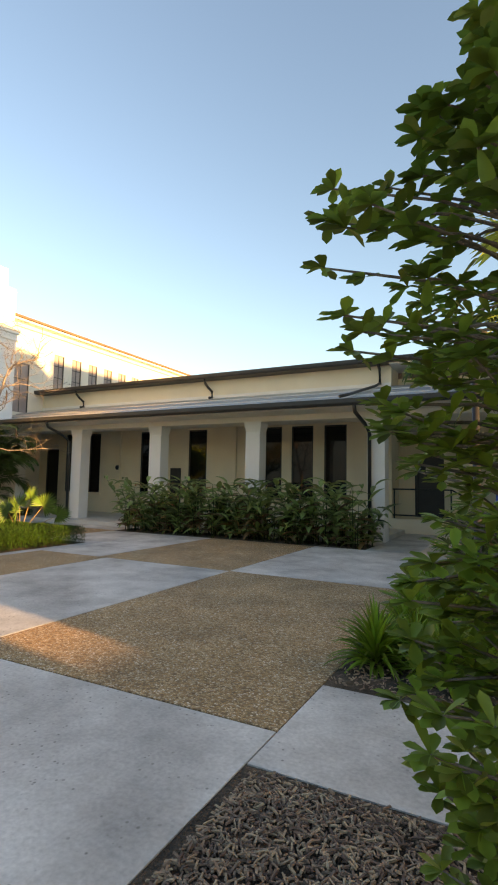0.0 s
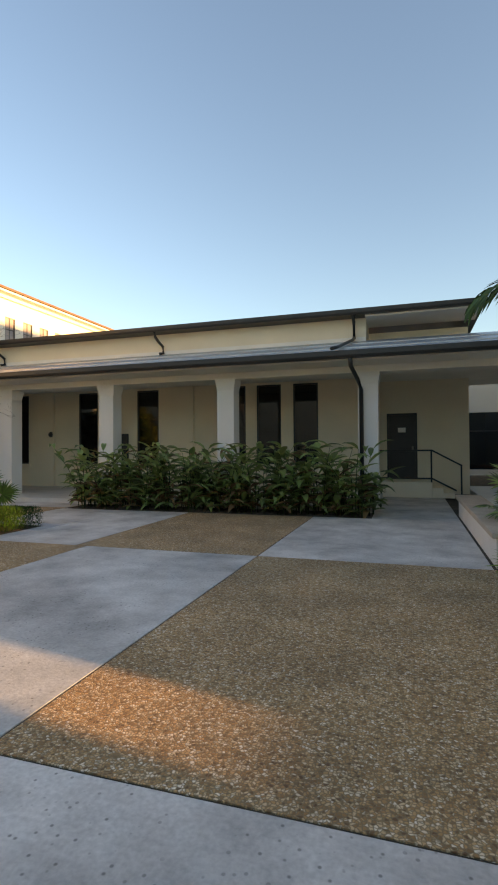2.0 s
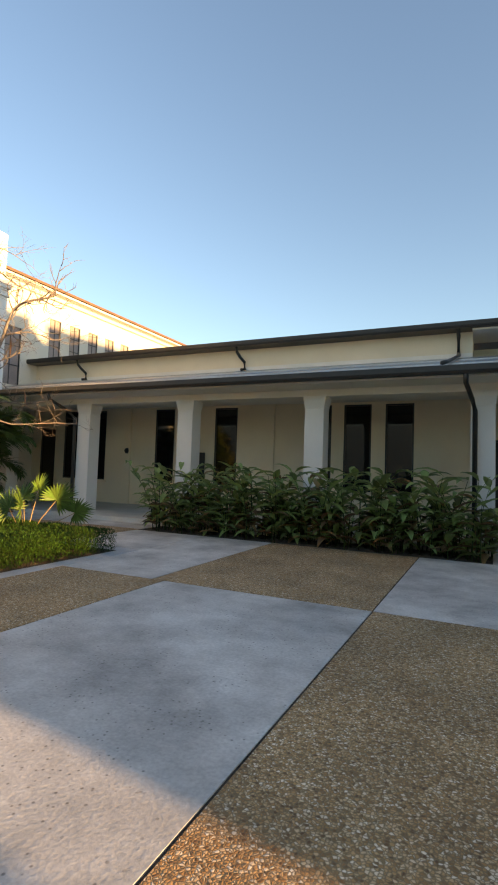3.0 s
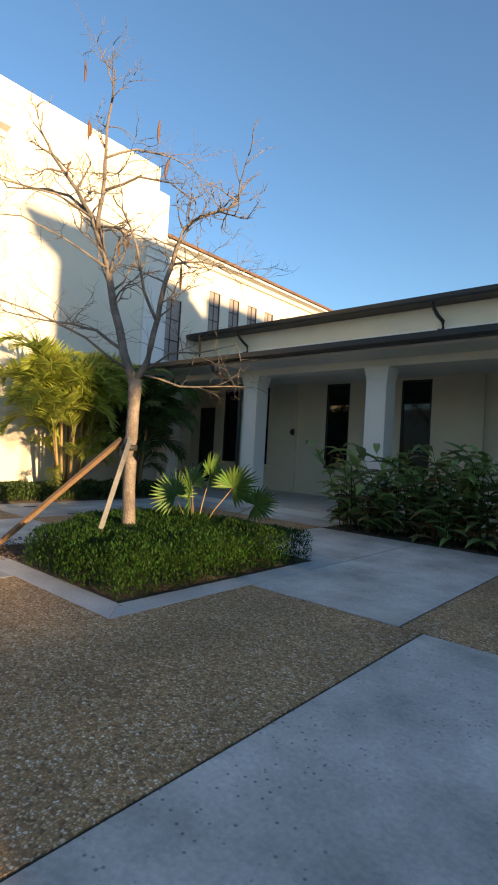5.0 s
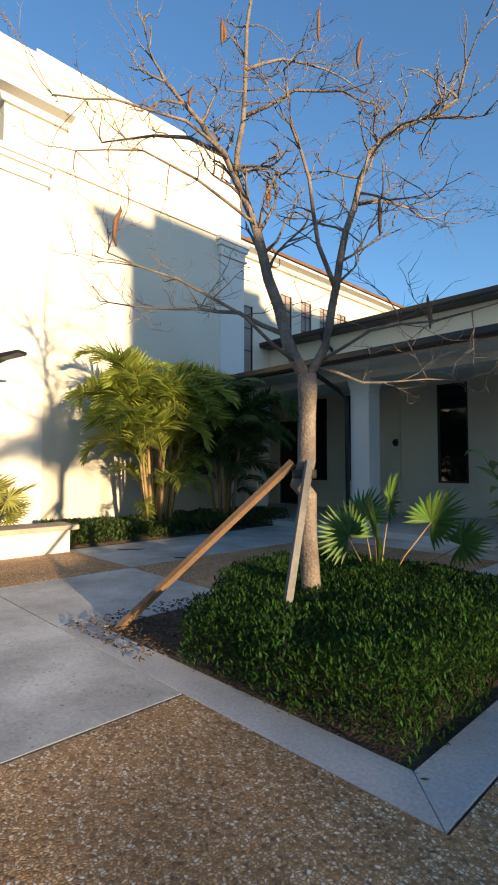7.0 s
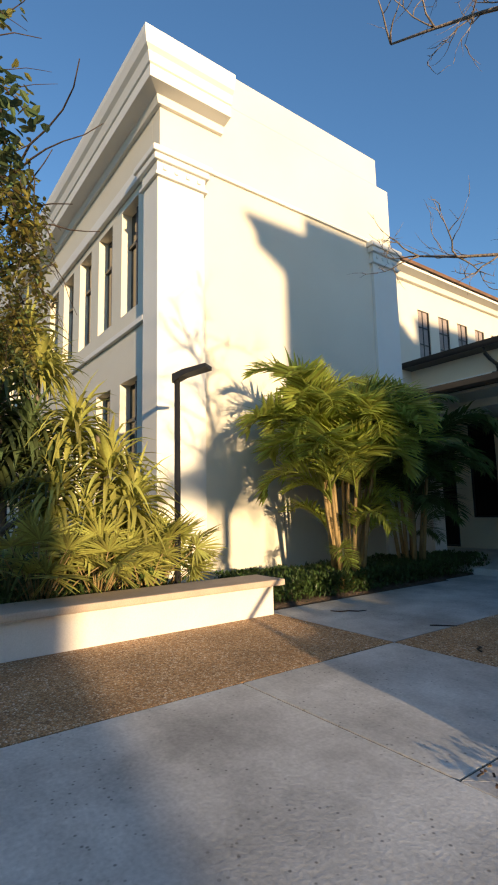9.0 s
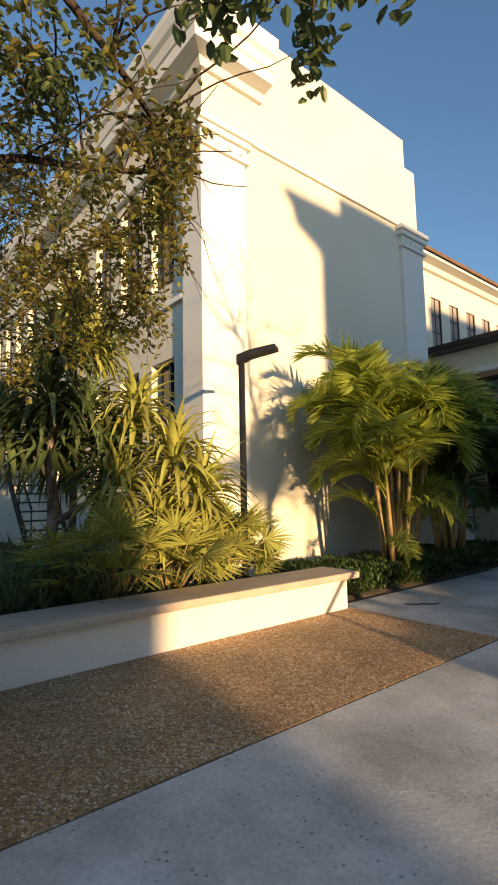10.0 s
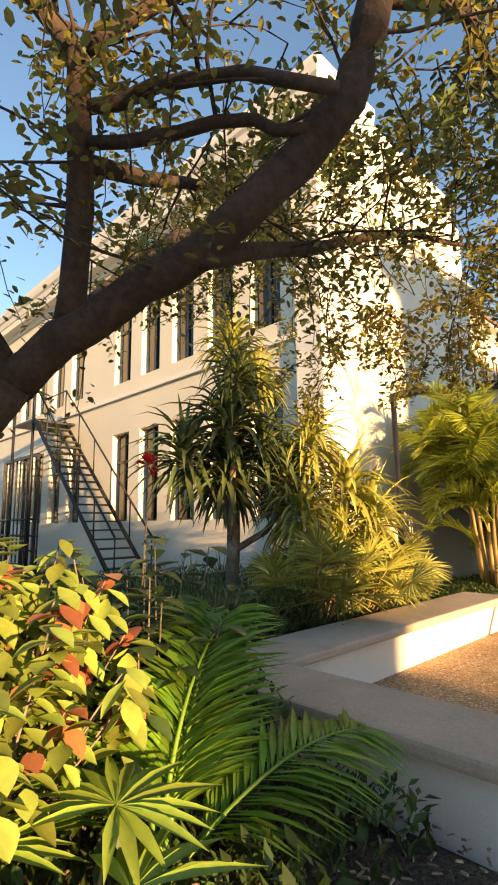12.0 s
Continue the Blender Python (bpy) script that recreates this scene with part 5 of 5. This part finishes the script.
                for q in pp[2::2]:
                    twig(q, (ball() + V((0, 0, -0.1))).normalized(), rnd(0.35, 0.75), 0.005, 27, 0.45)
    # sprays that hang over the path and the seat wall
    for p, n, l in ((V((-14.0, 4.4, 3.5)), 9, 0.65), (V((-14.3, 4.5, 3.3)), 12, 0.8), (V((-14.5, 4.5, 2.95)), 10, 0.6), (V((-12.56, 4.0, 2.95)), 6, 0.34), (V((-15.0, 4.2, 3.0)), 10, 0.7),
                    (V((-15.4, 4.1, 3.3)), 6, 0.8), (V((-15.5, 4.2, 2.7)), 4, 0.5), (V((-16.3, 4.4, 4.2)), 6, 0.9), (V((-15.7, 3.4, 4.0)), 6, 0.8), (V((-13.45, 2.6, 3.0)), 5, 0.45)):
        for _ in range(n):
            pp = twig(p + ball() * 0.15, V((rnd(-1, 1), rnd(-1, 1), rnd(-1.2, 0.2))).normalized(), l * rnd(0.7, 1.2), 0.006, 48, 0.6, False, p.x > -13)
            twig(pp[3], V((rnd(-1, 1), rnd(-1, 1), -0.6)).normalized(), l * 0.5, 0.004, 32, 0.6, False, p.x > -13)
    # dense clusters, the crown's own shade put into a darker leaf colour
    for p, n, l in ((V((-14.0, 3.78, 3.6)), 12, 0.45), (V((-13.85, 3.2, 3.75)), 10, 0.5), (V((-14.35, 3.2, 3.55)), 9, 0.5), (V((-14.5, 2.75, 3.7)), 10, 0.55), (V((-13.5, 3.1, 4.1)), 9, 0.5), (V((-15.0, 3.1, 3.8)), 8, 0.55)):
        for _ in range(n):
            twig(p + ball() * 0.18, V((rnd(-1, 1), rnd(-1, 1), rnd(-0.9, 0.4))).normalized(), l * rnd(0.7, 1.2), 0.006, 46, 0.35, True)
    tagged(br.done("branchwork", DARKBARK, t), kind="stuff")
    tagged(lf.done("foliage", LEAF_OAK, t, smooth=False), kind="stuff")
    tagged(lf2.done("shaded_foliage", LEAF_DRAC, t, "oak leaves coloured dark to stand for shade", smooth=False), kind="stuff")


oak()

# ---- small things of the arcade ----
t = thing("hand_rail", "black steel handrail beside the door steps", "railing")
for nm, pts in (("top_rail", [(-3.5, 16.5, 1.37), (-1.75, 16.5, 1.37), (-0.95, 16.5, 0.93)]), ("bottom_rail", [(-3.5, 16.5, 0.56), (-1.75, 16.5, 0.56), (-1.1, 16.5, 0.22)]),
                ("post", [(-3.45, 16.5, 0.44), (-3.45, 16.5, 1.37)]), ("post", [(-1.77, 16.5, 0.44), (-1.77, 16.5, 1.37)]), ("post", [(-0.97, 16.5, 0.0), (-0.97, 16.5, 0.93)])):
    pipe(nm, pts, 0.024, BLACK, t)
for x in (-15.1,):
    t = thing("fire_bell", "small dark round alarm bell on the pilaster", "bell", at=(x, WY - 0.105, 2.04))
    s = Soup()
    s.tube([(0, 0, 0), (0, -0.05, 0), (0, -0.07, 0)], [0.085, 0.085, 0.05], 14)
    s.done("gong", BLACK, t)
    part("back_box", box(-0.06, 0.06, -0.012, 0.003, -0.1, 0.1), BLACK, t)
t = thing("notice_board", "tall dark notice board standing against the wall", "board", at=(-12.1, WY - 0.06, FZ))
part("panel", box(-0.24, 0.24, -0.03, 0.03, 0.05, 1.9, 0.01), BLACK, t)
part("foot", box(-0.26, -0.2, -0.05, 0.05, 0, 0.05), BLACK, t)
part("foot", box(0.2, 0.26, -0.05, 0.05, 0, 0.05), BLACK, t)
t = thing("blue_sign_post", "blue painted slab post standing in the bed", "sign post", at=(-0.3, 9.9, 0.0))
part("post", box(-0.09, 0.09, -0.07, 0.07, -0.05, 1.55, 0.012), BLUE, t)
part("plinth", box(-0.14, 0.14, -0.11, 0.11, -0.05, 0.06, 0.01), BLACK, t)

# ---- fire stair on the white hall ----
t = thing("fire_stair", "black steel fire stair against the hall's facade", "stairs")
x0, z0, x1, z1 = -22.6, 0.2, -27.2, 4.4
for y in (6.05, 6.95):
    pipe("stringer", [(x0, y, z0), (x1, y, z1)], 0.06, BLACK, t, 4)
    pipe("handrail", [(x0, y, z0 + 0.95), (x1, y, z1 + 0.95), (x1 - 1.6, y, z1 + 0.95)], 0.025, BLACK, t, 6)
    for k in range(6):
        q = k / 5
        pipe("baluster", [(x0 + (x1 - x0) * q, y, z0 + (z1 - z0) * q), (x0 + (x1 - x0) * q, y, z0 + (z1 - z0) * q + 0.95)], 0.018, BLACK, t, 6)
for k in range(21):
    q = (k + 0.5) / 21
    part("tread", box(x0 + (x1 - x0) * q - 0.13, x0 + (x1 - x0) * q + 0.13, 6.08, 6.92, z0 + (z1 - z0) * q - 0.02, z0 + (z1 - z0) * q + 0.015), BLACK, t)
part("landing", box(x1 - 1.6, x1, 6.05, 7.27, z1 - 0.05, z1), BLACK, t)
for x in (x1 - 1.55, x1 - 0.1):
    pipe("leg", [(x, 6.08, -0.05), (x, 6.08, z1 + 0.95)], 0.045, BLACK, t, 6)

# ---- entrance frame and rail under the stair's landing ----
t = thing("entrance_gate", "black steel entrance frame with upright bars by the facade", "gate")
for x in (-30.6, -28.05):
    part("post", box(x - 0.05, x + 0.05, 6.5, 6.6, -0.05, 3.55, 0.006), BLACK, t)
part("top_beam", box(-30.55, -28.1, 6.505, 6.595, 3.45, 3.55, 0.006), BLACK, t)
part("bottom_beam", box(-30.55, -28.1, 6.52, 6.58, 0.25, 0.31, 0.006), BLACK, t)
for k in range(1, 8):
    x = -30.55 + 2.45 * k / 8
    part("bar", box(x - 0.02, x + 0.02, 6.53, 6.57, 0.311, 3.449), BLACK, t)
t = thing("guard_rail", "grey steel guard rail along the ramp before the facade", "railing")
for z in (0.75, 1.15, 1.6):
    pipe("rail", [(-31.0, 6.2, z), (-26.9, 6.2, z)], 0.03, BLACK, t, 6)
for k in range(5):
    pipe("post", [(-31.0 + 1.02 * k, 6.2, -0.05), (-31.0 + 1.02 * k, 6.2, 1.6)], 0.03, BLACK, t, 6)


# ---- dark flowering shrub before the oak ----
def flowering_shrub():
    random.seed(131)
    t = thing("flowering_shrub", "dark green shrub with broad leaves and red flower clusters", "shrub", at=(-15.38, 2.11, 0.03))
    st, lf = Soup(), Soup()
    tips = []
    for k in range(42):
        a = k * 2.4 + rnd(-0.4, 0.4)
        r, h = 0.55 * math.sqrt((k + 0.5) / 42), rnd(0.7, 1.5)
        p1 = Vector((r * math.cos(a), r * math.sin(a), h * (1 - 0.35 * r)))
        p0 = Vector((0.15 * math.cos(a), 0.15 * math.sin(a), -0.05))
        st.tube([p0, p0.lerp(p1, 0.5) + Vector((0, 0, 0.05)), p1], [0.009, 0.006, 0.003], 5)
        tips.append(p1)
        for j in range(18):
            b_ = j * 2.4 + rnd(-0.4, 0.4)
            c = p0.lerp(p1, 1 - 0.04 * j)
            w = Vector((math.cos(b_), math.sin(b_), rnd(-0.3, 0.5))).normalized()
            lf.blade(c, w, rnd(0.13, 0.21), rnd(0.075, 0.11), droop=rnd(0.2, 0.9), seg=4, fold=0.2, wide=0.5)
    for p in (Vector((0.06, -0.06, 1.66)),):
        st.tube([p - Vector((0.03, 0.0, 0.6)), p - Vector((0.0, 0, 0.25)), p], [0.006, 0.005, 0.004], 5)
        fl = Soup()
        for j in range(46):
            w = ball().normalized()
            fl.blade(p + w * 0.02, w, rnd(0.04, 0.065), 0.024, droop=0.3, seg=3, fold=0.2, wide=0.6)
        tagged(fl.done("flower_head", PETAL, t, "bright red flower head"), kind="stuff")
    tagged(st.done("stemwork", BARK, t), kind="stuff")
    tagged(lf.done("foliage", LEAF_SHADE, t), kind="stuff")


flowering_shrub()
